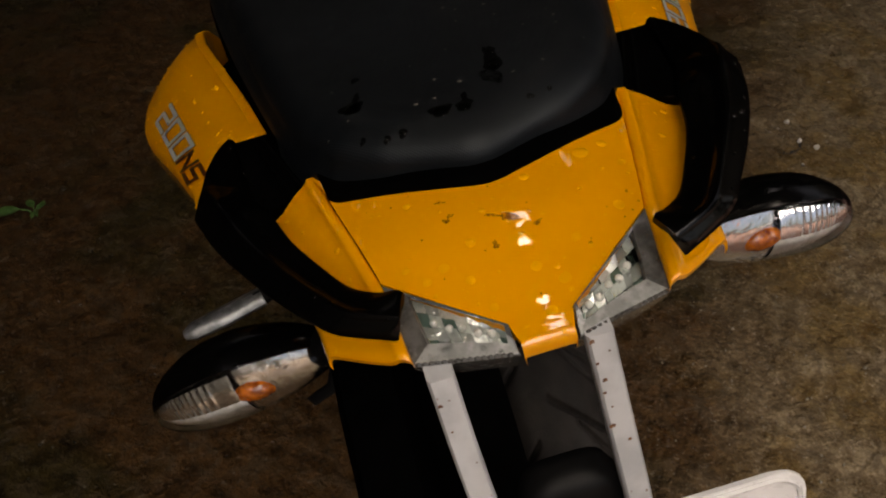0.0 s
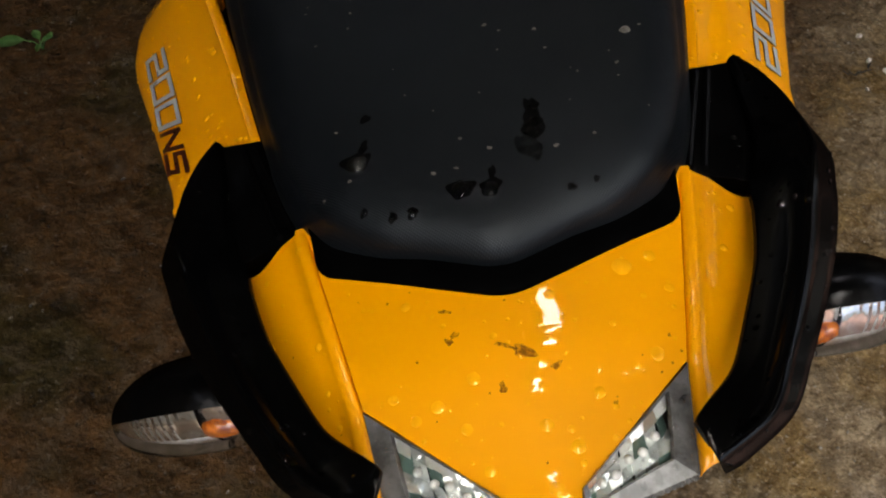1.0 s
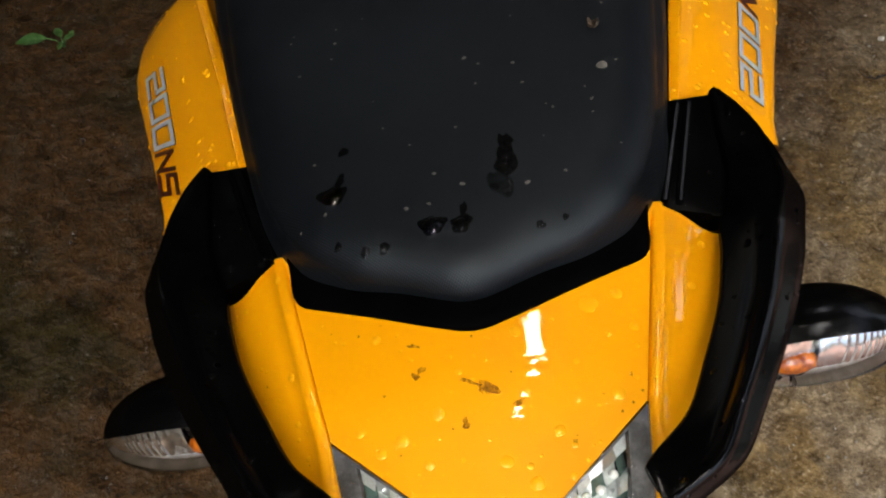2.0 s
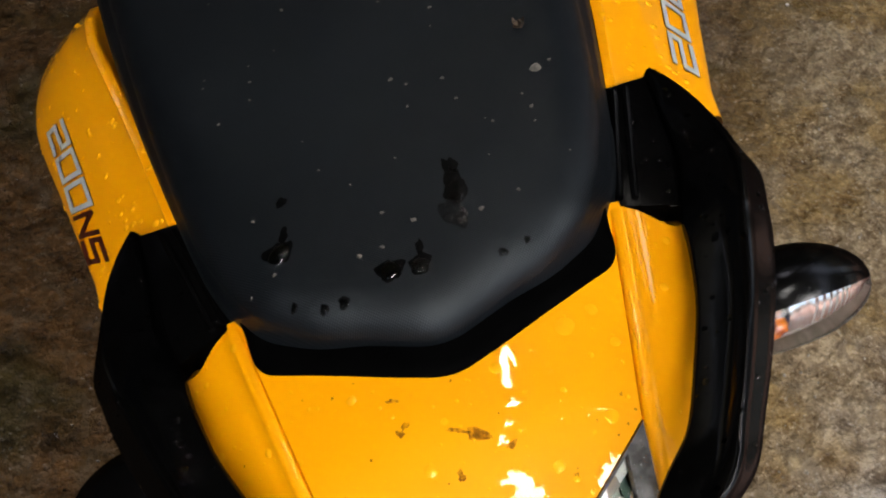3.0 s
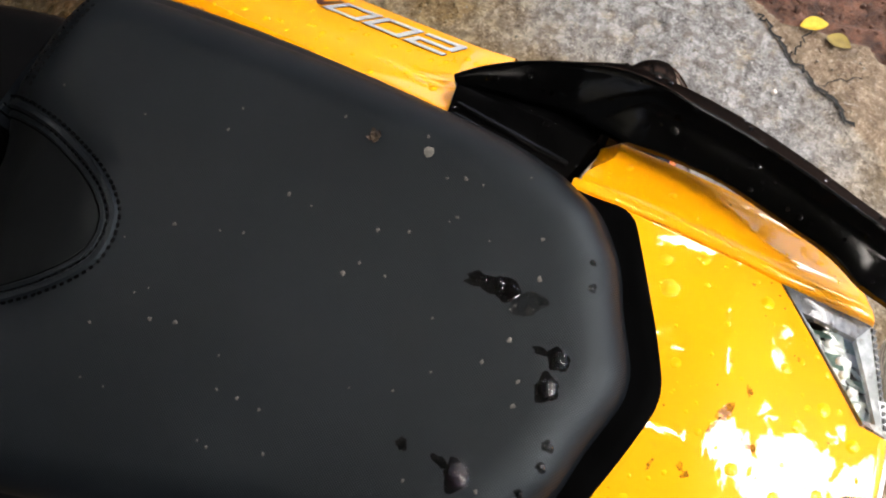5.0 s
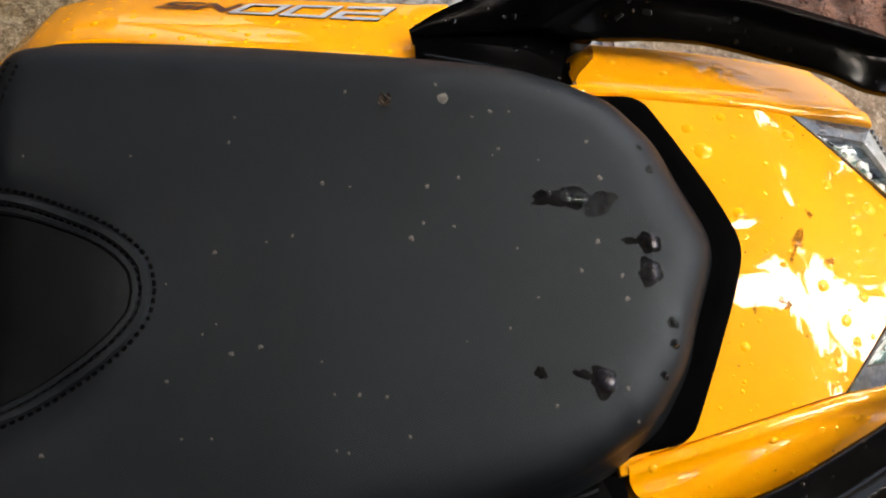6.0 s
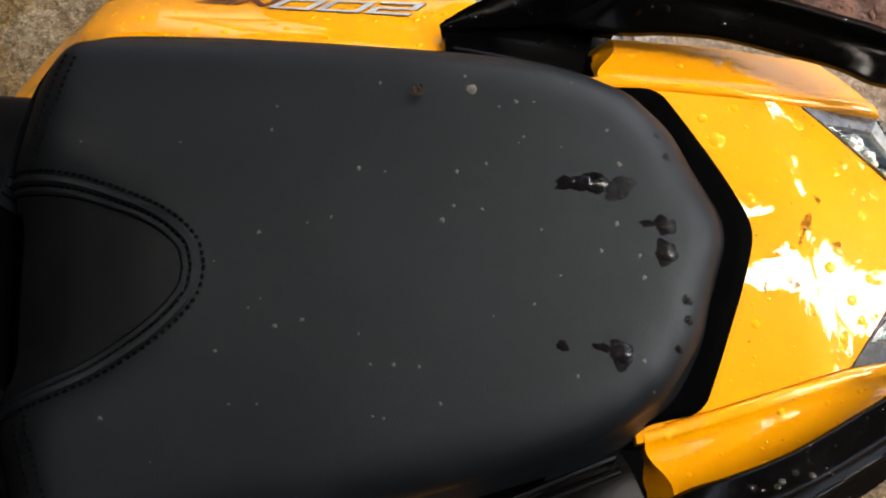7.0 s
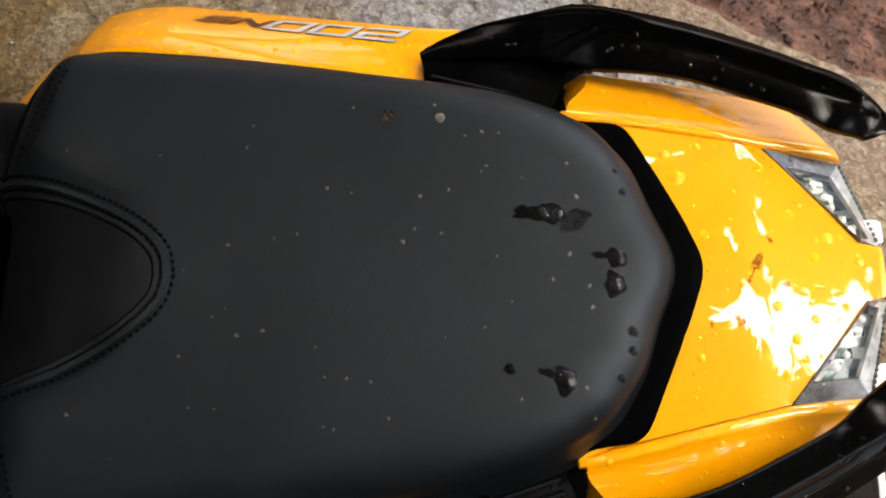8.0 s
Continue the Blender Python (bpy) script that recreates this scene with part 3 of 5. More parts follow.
# offsets from the seam: outwards, height
FLANK = [(-.0004, -.004), (.0002, -.0013), (.0012, .0), (.0030, .0006), (.0052, .0006), (.0068, .0), (.0085, -.0017), (.0115, -.0036), (.0160, -.0052), (.0210, -.0073), (.0260, -.0095),
         (.0300, -.0112), (.0325, -.0124), (.0350, -.0133), (.0375, -.0144), (.0393, -.0158), (.0406, -.0186), (.0411, -.0220), (.0411, -.0250)]
FLANK_RISE = [(y, z) for y, z, _ in [tuple(p) for p in spline([(-.092, .8378, 0), (-.0835, .8412, 0), (-.066, .8463, 0), (-.039, .8505, 0), (-.004, .8520, 0), (.036, .8493, 0), (.07, .8468, 0)], 60)]]


def make_flank(s):
    """The side of the tail, with its lip, hollow and rounded outer crest."""
    bm = bmesh.new()
    rows = []
    for k in range(34):
        f = k / 33
        row = []
        for off, dz in spline_pairs(FLANK, 58):
            y_end = -.0840 + max(off, 0) / .042 * .028 * (.6 + .4 * smooth(0, .04, off))
            y_start = .066 - .013 * smooth(.008, .033, off)
            y = y_start + (y_end - y_start) * f
            xs = lerp_table([(-.09, .0658), (-.0835, .0665), (-.039, .0710), (.036, .0876), (.07, .0944)], y)[0]
            zs = lerp_table(FLANK_RISE, y)[0]
            aft = min(max((.05 - y) / .14, 0), 1)
            row.append((s * (xs + off * (1 - .06 * aft)), y, zs + dz))
        rows.append(row)
    end = rows[-1]
    rows.append([(x, y - .0012, z - .0015) for x, y, z in end])
    rows.append([(x - s * .001, y - .0005, z - .005) for x, y, z in end])
    grid = [[bm.verts.new(p) for p in row] for row in rows]
    for a, b in zip(grid, grid[1:]):
        for i in range(len(a) - 1):
            bm.faces.new((a[i], a[i + 1], b[i + 1], b[i]))
    front = [bm.verts.new((x, y + .011 * smooth(.105, .120, abs(x)), z - .013)) for x, y, z in rows[0]]
    for i in range(len(front) - 1):
        bm.faces.new((grid[0][i], grid[0][i + 1], front[i + 1], front[i]))
    ob = part("tail_side_panel", bm, PAINT, bike, "yellow tail side panel with a hollow and rounded crest")
    bm = bmesh.new()
    slab(bm, mirrored([(.0900, .0560), (.0985, .0520), (.1005, .0700), (.0915, .0710)], s), .832, .8470, .0012)
    part("tab", bm, PAINT, ob)
    return ob


def spline_pairs(table, n):
    return [(p.x, p.y) for p in spline([(a, b, 0) for a, b in table], n)]


flanks = [make_flank(1), make_flank(-1)]

COVER = [(.128, .1170, .826, .1810, .804), (.15, .1205, .830, .1845, .801), (.22, .1365, .824, .207, .780), (.30, .157, .816, .235, .752),
         (.330, .1645, .8125, .2425, .747), (.355, .167, .808, .2415, .748), (.380, .167, .796, .2370, .748), (.395, .165, .783, .2265, .745), (.410, .163, .769, .2150, .742),
         (.425, .161, .757, .2020, .738), (.440, .159, .745, .1900, .732), (.460, .157, .730, .1760, .722), (.475, .155, .716, .1640, .712)]


def make_side_cover(s):
    """The long side panel beside the seat, which carries the model lettering."""
    rows = []
    for k in range(48):
        y = COVER[0][0] + (COVER[-1][0] - COVER[0][0]) * k / 47
        xi, zi, xo, zo = lerp_table(COVER, y)
        w = xo - xi
        lip = min(.007, w * .25)
        row = [(xi - .001, zi - .03), (xi - .0006, zi - .004), (xi, zi - .0008), (xi + .0012, zi), (xi + lip, zi - .0003), (xi + lip + .0016, zi - .0026)]
        for f in (.25, .4, .55, .7, .82, .91, .97):
            x = xi + lip + (w - lip) * f
            row.append((x, zi - .0026 + (zo - zi + .0026) * (f ** 1.35)))
        row += [(xo, zo - .0015), (xo + .0012, zo - .006), (xo + .0008, zo - .018), (xo - .004, zo - .04), (xo - .012, zo - .07)]
        rows.append([(s * x, y, z) for x, z in row])
    bm = bmesh.new()
    end = rows[-1]
    rows.append([(x * .985, y + .004, z - .012) for x, y, z in end])
    rows.append([(x * .96, y + .002, z - .05) for x, y, z in end])
    grid = [[bm.verts.new(p) for p in row] for row in rows]
    for a, b in zip(grid, grid[1:]):
        for i in range(len(a) - 1):
            bm.faces.new((a[i], a[i + 1], b[i + 1], b[i]))
    return part("side_cover", bm, PAINT, bike, "yellow side cover with silver and maroon lettering", angle=50)


covers = {s: make_side_cover(s) for s in (1, -1)}

GLYPHS = {
    "2": [(0, 1), (1, 1), (1, .52), (0, .52), (0, 0), (1, 0)],
    "0": [(0, 0), (0, 1), (1, 1), (1, 0), (0, 0)],
    "N": [(0, 0), (0, 1), (1, 0), (1, 1)],
    "S": [(1, 1), (0, 1), (0, .52), (1, .52), (1, 0), (0, 0)],
}


def stroke_quads(path, w, aspect):
    """Strips of width w along a polyline; aspect is the cell's width for a height of one."""
    out = []
    pts = [(x * aspect, y) for x, y in path]
    for a, b in zip(pts, pts[1:]):
        dx, dy = b[0] - a[0], b[1] - a[1]
        ln = math.hypot(dx, dy)
        ux, uy = dx / ln * w / 2, dy / ln * w / 2
        a2, b2 = (a[0] - ux, a[1] - uy), (b[0] + ux, b[1] + uy)
        n = max(int(ln / .12), 2)
        for k in range(n):
            p = (a2[0] + (b2[0] - a2[0]) * k / n, a2[1] + (b2[1] - a2[1]) * k / n)
            q = (a2[0] + (b2[0] - a2[0]) * (k + 1) / n, a2[1] + (b2[1] - a2[1]) * (k + 1) / n)
            out.append(((p[0] + uy, p[1] - ux), (q[0] + uy, q[1] - ux), (q[0] - uy, q[1] + ux), (p[0] - uy, p[1] + ux)))
    return out


def make_lettering(s):
    """200NS along the cover, its tops towards the seat."""
    skin_of = Surface(covers[s])
    if s > 0:
        foot, top = [(.1806, .1600), (.2172, .3040)], [(.1672, .1635), (.2042, .3075)]
    else:
        foot, top = [(-.2240, .3070), (-.1870, .1600)], [(-.2045, .3030), (-.1680, .1560)]
    for word, u0, cell, height, weight, layers in (("200", 0.03, .218, 1.0, .20, ((INK, .222, .0005), (SILVER, .195, .0010))), ("NS", .675, .168, .84, .24, ((MAROON, .24, .0007),))):
        for material, w, lift in layers:
            bm = bmesh.new()
            for i, ch in enumerate(word):
                aspect = .95
                for quad in stroke_quads(GLYPHS[ch], w, aspect):
                    vs = []
                    for gx, gy in quad:
                        u = u0 + i * cell + (gx / aspect) * cell * .74 + (gy - .5) * .045
                        v = .06 + gy * height * .86
                        x = foot[0][0] + (foot[1][0] - foot[0][0]) * u
                        y = foot[0][1] + (foot[1][1] - foot[0][1]) * u
                        x2 = top[0][0] + (top[1][0] - top[0][0]) * u
                        y2 = top[0][1] + (top[1][1] - top[0][1]) * u
                        x, y = x + (x2 - x) * v, y + (y2 - y) * v
                        hit, nrm = skin_of.at(x, y)
                        if hit:
                            vs.append(bm.verts.new(hit + (nrm if nrm.z > 0 else -nrm) * lift))
                    if len(vs) == 4:
                        bm.faces.new(vs)
            part("model_lettering", bm, material, covers[s], {"200": "silver figures edged in black", "NS": "maroon letters"}[word], soft=False)


for s in (1, -1):
    make_lettering(s)

# inner edge, crest, outer edge of each station from front to back
HANDLE = [((.1435, .1500, .8320), (.1470, .1515, .8345), (.1500, .1495, .8260)),
          ((.1425, .1320, .8355), (.1545, .1350, .8385), (.1605, .1310, .8270)),
          ((.1405, .1080, .8385), (.1600, .1110, .8440), (.1685, .1080, .8290)),
          ((.1385, .0870, .8420), (.1590, .0830, .8540), (.1690, .0830, .8380)),
          ((.1325, .0680, .8470), (.1555, .0600, .8650), (.1680, .0600, .8480)),
          ((.1240, .0490, .8540), (.1475, .0370, .8725), (.1620, .0400, .8530)),
          ((.1190, .0280, .8600), (.1405, .0180, .8720), (.1560, .0215, .8560)),
          ((.1105, .0000, .8655), (.1315, -.0050, .8735), (.1455, -.0030, .8605)),
          ((.0975, -.0285, .8690), (.1180, -.0330, .8770), (.1310, -.0310, .8655)),
          ((.0845, -.0535, .8735), (.1045, -.0580, .8805), (.1150, -.0580, .8705)),
          ((.0700, -.0695, .8795), (.0895, -.0835, .8840), (.0995, -.0815, .8745)),
          ((.0615, -.0800, .8845), (.0660, -.0985, .8860), (.0740, -.0990, .8770))]


shelves = []


def make_handle(s):
    """A grip with a flat faceted root that steps down into a long shallow channel below a rounded crest."""
    n = 145
    inner, crest, outer = [spline([h[k] for h in HANDLE], n) for k in range(3)]
    rings = []
    for i in range(n):
        a, b, c = inner[i], crest[i], outer[i]
        u = i * (len(HANDLE) - 1) / (n - 1)
        deep = .015 - .008 * smooth(8.4, 10.8, u) if u > 4.8 else .030
        low_o, low_i = c + Vector((-.004, 0, -deep * .7)), a + Vector((.003, 0, -deep * .6))

        def face(f):
            # the step runs slantwise from the inner edge back to the crest
            start = 3.35 + 1.75 * f
            sink = .0044 * smooth(start, start + .30, u) * (1 - smooth(9.7, 10.9, u)) * (1 - smooth(.66, .90, f))
            return a.lerp(b, f) + Vector((0, 0, .0012 * math.sin(math.pi * f) - sink))

        near, far = face(.90), b + (c - b) * .34
        top = b + Vector((0, 0, .0026))
        corner = [a + Vector((-.0004, 0, -.0030)) + (face(0) - a), face(0) + Vector((-.0002, 0, -.0010)), face(.03)] + [face(f) for f in (.08, .16, .26, .36, .46, .56, .66, .75, .83)]
        corner += [near * (1 - f) ** 2 + top * 2 * f * (1 - f) + far * f * f for f in (0, .2, .4, .6, .8, 1)]
        corner += [b * .3 + c * .7 + Vector((0, 0, .0014)), c, c * .6 + low_o * .4, low_o, (low_o + low_i) / 2, low_i]
        rings.append([(s * p.x, p.y, p.z) for p in corner])
    mid = Vector((0, 0, 0))
    for p in rings[-1]:
        mid += Vector(p) / len(rings[-1])
    for f, dy in ((.94, -.0012), (.82, -.0026), (.62, -.0038), (.3, -.0045)):
        rings.append([tuple(mid + (Vector(p) - mid) * f + Vector((-s * .0015, dy, 0))) for p in rings[n - 1]])
    ob = part("grab_handle", skin(rings), PLASTIC, bike, "satin black plastic grab handle beaded with water", angle=34)
    ob.data.materials.append(MATT)
    for poly in ob.data.polygons:
        poly.material_index = 1 if poly.center.y > .080 else 0
    # black shelf between the cushion and the grip, with two raised ribs
    bm = bmesh.new()
    slab(bm, mirrored([(.094, .078), (.111, .0735), (.126, .066), (.140, .062), (.1455, .085), (.1475, .149), (.112, .149)], s), .812, .8325, .0012)
    shelf = part("mount_shelf", bm, MATT, ob, "black moulded shelf under the grip")
    for front, back in (((.1310, .1440), (.1115, .0775)), ((.1245, .1440), (.1040, .0795))):
        bm = bmesh.new()
        path = [(s * (front[0] + (back[0] - front[0]) * k / 10), front[1] + (back[1] - front[1]) * k / 10, .8330) for k in range(11)]
        tube(bm, path, .0021, 8)
        part("rib", bm, PLASTIC, shelf, "raised black rib")
    shelves.append(shelf)
    return ob


handles = [make_handle(1), make_handle(-1)]

LAMP = [(.0712, -.0390, .8492), (.0162, -.0867, .8466), (.0150, -.0990, .8370), (.0662, -.0850, .8340)]


def make_lamp(s):
    a, b, c, d = [Vector((s * p[0], p[1], p[2])) for p in LAMP]
    out = (b - a).cross(d - a).normalized()
    out = out if out.y < 0 or out.z > 0 else -out

    def at(u, v, lift=0.0):
        top, low = a.lerp(b, u), d.lerp(c, u)
        return top.lerp(low, v) + out * (lift + .0022 * math.sin(math.pi * u) * math.sin(math.pi * v))

    # housing: a dark tray under the clear face
    rim = [at(u, 0) for u in np.linspace(0, 1, 9)] + [at(1, v) for v in (.33, .66)] + [at(u, 1) for u in np.linspace(1, 0, 9)] + [at(0, v) for v in (.66, .33)]
    centre = at(.5, .5)
    rings = [[tuple(p + out * .0004) for p in rim], [tuple(p - out * .004) for p in rim], [tuple(centre + (p - centre) * .75 - out * .030) for p in rim]]
    bm = skin(rings, caps=False)
    bm.faces.new([v for v in list(bm.verts)[-len(rim):]])
    lamp = part("tail_lamp", bm, LENS_FRAME, bike, "clear-lensed tail lamp wedge set into the yellow tail")
    # smoky border of the lens
    hole = [(.22, .055), (.96, .05), (.93, .62), (.24, .70)]

    def hole_at(k):
        # walks round the window in step with the rim
        side, f = divmod(k, 1)
        p, q = hole[int(side) % 4], hole[(int(side) + 1) % 4]
        return p[0] + (q[0] - p[0]) * f, p[1] + (q[1] - p[1]) * f

    corners = [(0, 0), (1, 0), (1, 1), (0, 1)]
    rows = [[], [], [], []]
    for side in range(4):
        for k in range(8):
            f = k / 8
            p, q = corners[side], corners[(side + 1) % 4]
            ru, rv = p[0] + (q[0] - p[0]) * f, p[1] + (q[1] - p[1]) * f
            hu, hv = hole_at(side + f)
            rows[0].append(at(ru, rv, -.0015))
            rows[1].append(at(ru + (hu - ru) * .06, rv + (hv - rv) * .06, .0016))
            rows[2].append(at(ru + (hu - ru) * .92, rv + (hv - rv) * .92, .0012))
            rows[3].append(at(hu, hv, -.001))
    border = part("lens_border", skin(rows, caps=False), LENS_FRAME, lamp, "smoky border with a paler lower band")
    border.data.materials.append(LENS_BAND)
    for k, poly in enumerate(border.data.polygons):
        poly.material_index = 1 if 12 <= k % 32 < 24 else 0
    # clear window
    bm = bmesh.new()
    n = 8
    grid = []
    for j in range(n + 1):
        row = []
        for i in range(n + 1):
            u = (hole[0][0] + (hole[1][0] - hole[0][0]) * i / n) * (1 - j / n) + (hole[3][0] + (hole[2][0] - hole[3][0]) * i / n) * j / n
            v = (hole[0][1] + (hole[1][1] - hole[0][1]) * i / n) * (1 - j / n) + (hole[3][1] + (hole[2][1] - hole[3][1]) * i / n) * j / n
            row.append(bm.verts.new(at(u, v, .0006)))
        grid.append(row)
    for p, q in zip(grid, grid[1:]):
        for i in range(n):
            bm.faces.new((p[i], p[i + 1], q[i + 1], q[i]))
    part("lens", bm, CLEAR, lamp, "clear plastic window wet with drops")
    # faceted reflector behind it, each cell tilted its own way
    rnd = random.Random(11 + s)
    bm = bmesh.new()
    for j in range(4):
        for i in range(8):
            u, v = .08 + .90 * i / 8, .02 + .80 * j / 4
            lean_u, lean_v, base = rnd.gauss(0, .0014), rnd.gauss(0, .0014), -.0048 - .0012 * rnd.random()
            bm.faces.new([bm.verts.new(at(u + du * .118, v + dv * .212, base + (du - .5) * 2 * lean_u + (dv - .5) * 2 * lean_v)) for du, dv in ((0, 0), (1, 0), (1, 1), (0, 1))])
    part("reflector", bm, LAMP_CELL, lamp, "faceted silver and green reflector cells", soft=False)
    # moulded beads that catch the light inside the window
    for k in range(5):
        bm = bmesh.new()
        u, v = .34 + .12 * k, .36 + .06 * (k % 2)
        bmesh.ops.create_uvsphere(bm, u_segments=12, v_segments=8, radius=.0022, matrix=Matrix.Translation(at(u, v, -.0036)))
        part("optic", bm, FROST, lamp, "moulded clear bead")
    # serrated lower edge
    for k in range(15):
        bm = bmesh.new()
        p, q = at(.04 + .92 * k / 15, .985, .0015), at(.04 + .92 * (k + .6) / 15, .985, .0015)
        tube(bm, [p, (p + q) / 2 + out * .0008, q], .0012, 5)
        part("serration", bm, LENS_FRAME, lamp)
    return lamp


lamps = [make_lamp(1), make_lamp(-1)]


def make_indicator(s):
    """A tapered winker on a short stalk: black shell in front, clear lens behind."""
    root, tip = Vector((s * .118, .036, .738)), Vector((s * .2470, .0575, .6990))
    axis = tip - root
    back = Vector((0, -1, .28)).normalized()
    back = (back - axis.normalized() * back.dot(axis.normalized())).normalized()
    up = axis.normalized().cross(back)
    up = up if up.z > 0 else -up
    prof = [(0.0, .010), (.06, .015), (.2, .0225), (.4, .0280), (.58, .0288), (.72, .0272), (.83, .0235), (.91, .0192), (.965, .0145), (.992, .0095), (1.0, .0006)]

    def ring(f, r, a0, a1, n, grow=1.0):
        c = root + axis * f + up * .004 * math.sin(math.pi * f)
        out = []
        for k in range(n):
            a = a0 + (a1 - a0) * k / (n - 1)
            out.append(c + (up * math.cos(a) * r * (1.06 if math.cos(a) > 0 else .92) + back * math.sin(a) * r * 1.08) * grow)
        return out

    fine = [(p.x, p.y) for p in spline([(f, r, 0) for f, r in prof], 26)]
    # the shell covers the front and top, the lens the back
    lo, hi = radians(46), radians(174)
    shell = bmesh.new()
    grid = [[shell.verts.new(p) for p in ring(f, max(r, .0006), hi, lo + 2 * math.pi, 22)] for f, r in fine]
    for a, b in zip(grid, grid[1:]):
        for i in range(21):
            shell.faces.new((a[i], a[i + 1], b[i + 1], b[i]))
    for side in (0, 21):
        inner = [shell.verts.new(v.co.lerp(root + axis * fine[i][0], .14)) for i, v in enumerate([g[side] for g in grid])]
        for i in range(len(inner) - 1):
            shell.faces.new((grid[i][side], grid[i + 1][side], inner[i + 1], inner[i]))
    ob = part("indicator", shell, PLASTIC, bike, "black teardrop turn indicator with a clear lens")
    bm = bmesh.new()
    grid = [[bm.verts.new(p) for p in ring(f, max(r, .0006), lo, hi, 16, .985)] for f, r in fine]
    for a, b in zip(grid, grid[1:]):
        for i in range(15):
            bm.faces.new((a[i], a[i + 1], b[i + 1], b[i]))
    part("indicator_lens", bm, CLEAR, ob, "clear ribbed lens")
    # bright bowl inside: chromed roof, ribbed outer half, frosted floor
    stations = [(p.x, p.y) for p in spline([(f, r, 0) for f, r in prof], 64)][3:-2]

    def bowl(name, f0, f1, a0, a1, material, label, rib, deep):
        bm = bmesh.new()
        grid = []
        for i, (f, r) in enumerate([q for q in stations if f0 <= q[0] <= f1]):
            grid.append([bm.verts.new(root + axis * f + (up * math.cos(a) * .88 + back * (math.sin(a) * deep + .10)) * r * (.90 + rib * (i % 2))) for a in [a0 + (a1 - a0) * k / 7 for k in range(8)]])
        for a, b in zip(grid, grid[1:]):
            for i in range(7):
                bm.faces.new((a[i], a[i + 1], b[i + 1], b[i]))
        part(name, bm, material, ob, label, angle=16)

    mid = radians(98)
    bowl("reflector", .02, .52, lo, hi, MIRROR, "chromed bowl round the bulb", .03, .45)
    bowl("reflector", .49, 1.0, lo, mid, MIRROR, "ribbed chromed roof", .022, .62)
    bowl("diffuser", .47, 1.0, mid, hi, FROST, "frosted white lower lens", .012, .52)
    bm = bmesh.new()
    bmesh.ops.create_uvsphere(bm, u_segments=14, v_segments=10, radius=.0100, matrix=Matrix.Translation(root + axis * .42 + back * .0120 - up * .003) @ Matrix.Diagonal((1.5, .75, .8, 1)))
    part("bulb", bm, AMBER, ob, "amber bulb")
    bm = bmesh.new()
    tube(bm, [(s * .085, -.012, .800), (s * .100, .000, .786), (s * .112, .022, .758), root + axis * .04], [.013, .012, .011, .013], 12)
    part("stalk", bm, RUBBER, ob, "short black rubber stalk")
    return ob


for s in (1, -1):
    make_indicator(s)


# ---- underside, plate and wheel ----
# Widened to fill the dark gaps beside the seat with black.
def make_undertail():
    rings = []
    for y, w, z0, z1 in ((-.086, .034, .828, .834), (-.06, .054, .822, .832), (0, .080, .806, .830), (.07, .098, .780, .829), (.14, .128, .730, .824), (.20, .142, .720, .818), (.32, .170, .68, .800), (.38, .160, .66, .775), (.45, .13, .60, .76), (.62, .11, .50, .74)):
        ring = []
        for k in range(20):
            a = 2 * math.pi * k / 20
            cx, cz = math.cos(a), math.sin(a)
            e = .3
            ring.append((w * math.copysign(abs(cx) ** e, cx), y, (z0 + z1) / 2 + (z1 - z0) / 2 * math.copysign(abs(cz) ** e, cz)))
        rings.append(ring)
    part("undertail", skin(rings), SHADE_BLACK, bike, "matt black undertail and frame cover")


make_undertail()


def make_bracket(s):
    """One of the two flat white bars that carry the plate."""
    ob = None
    if s > 0:
        path = [(.0243, -.0965, .839), (.0265, -.109, .785), (.0300, -.1235, .715), (.033, -.130, .66)]
    else:
        path = [(-.0550, -.0930, .836), (-.0535, -.108, .785), (-.0500, -.1235, .715), (-.0470, -.130, .66)]
    rings = []
    for p in spline(path, 14):
        w, d = .0070, .0060
        rings.append([(p.x + dx * w, p.y + dy * d, p.z) for dx, dy in ((-1, -.6), (-.8, -1), (.8, -1), (1, -.6), (1, 1), (-1, 1))])
    ob = part("plate_bar", skin(rings), WHITE_STEEL, bike, "white painted plate bar with rust specks", angle=30)
    rnd = random.Random(40 + s)
    bm = bmesh.new()
    line = spline(path, 400)
    for k in range(11):
        p = line[int(rnd.random() ** .8 * 300)]
        r = .0005 + .0013 * rnd.random() ** 2 + (.0012 if k == 0 and s > 0 else 0)
        c = Vector((p.x + rnd.choice((-1, 1)) * .0052 * rnd.random() ** .4, p.y - .0062, p.z))
        bm.faces.new([bm.verts.new(c + Vector((r * math.cos(a) * rnd.uniform(.7, 1.2), 0, 1.3 * r * math.sin(a)))) for a in [2 * math.pi * j / 9 for j in range(9)]])
    tagged(part("rust_specks", bm, RUST, ob, soft=False), "brown rust specks", kind="stuff")


for s in (1, -1):
    make_bracket(s)


def rounded(w, h, r, n=6):
    out = []
    for cx, cy, a0 in ((w - r, h - r, 0), (-w + r, h - r, 90), (-w + r, -h + r, 180), (w - r, -h + r, 270)):
        out += [(cx + r * math.cos(radians(a0 + 90 * k / n)), cy + r * math.sin(radians(a0 + 90 * k / n))) for k in range(n + 1)]
    return out


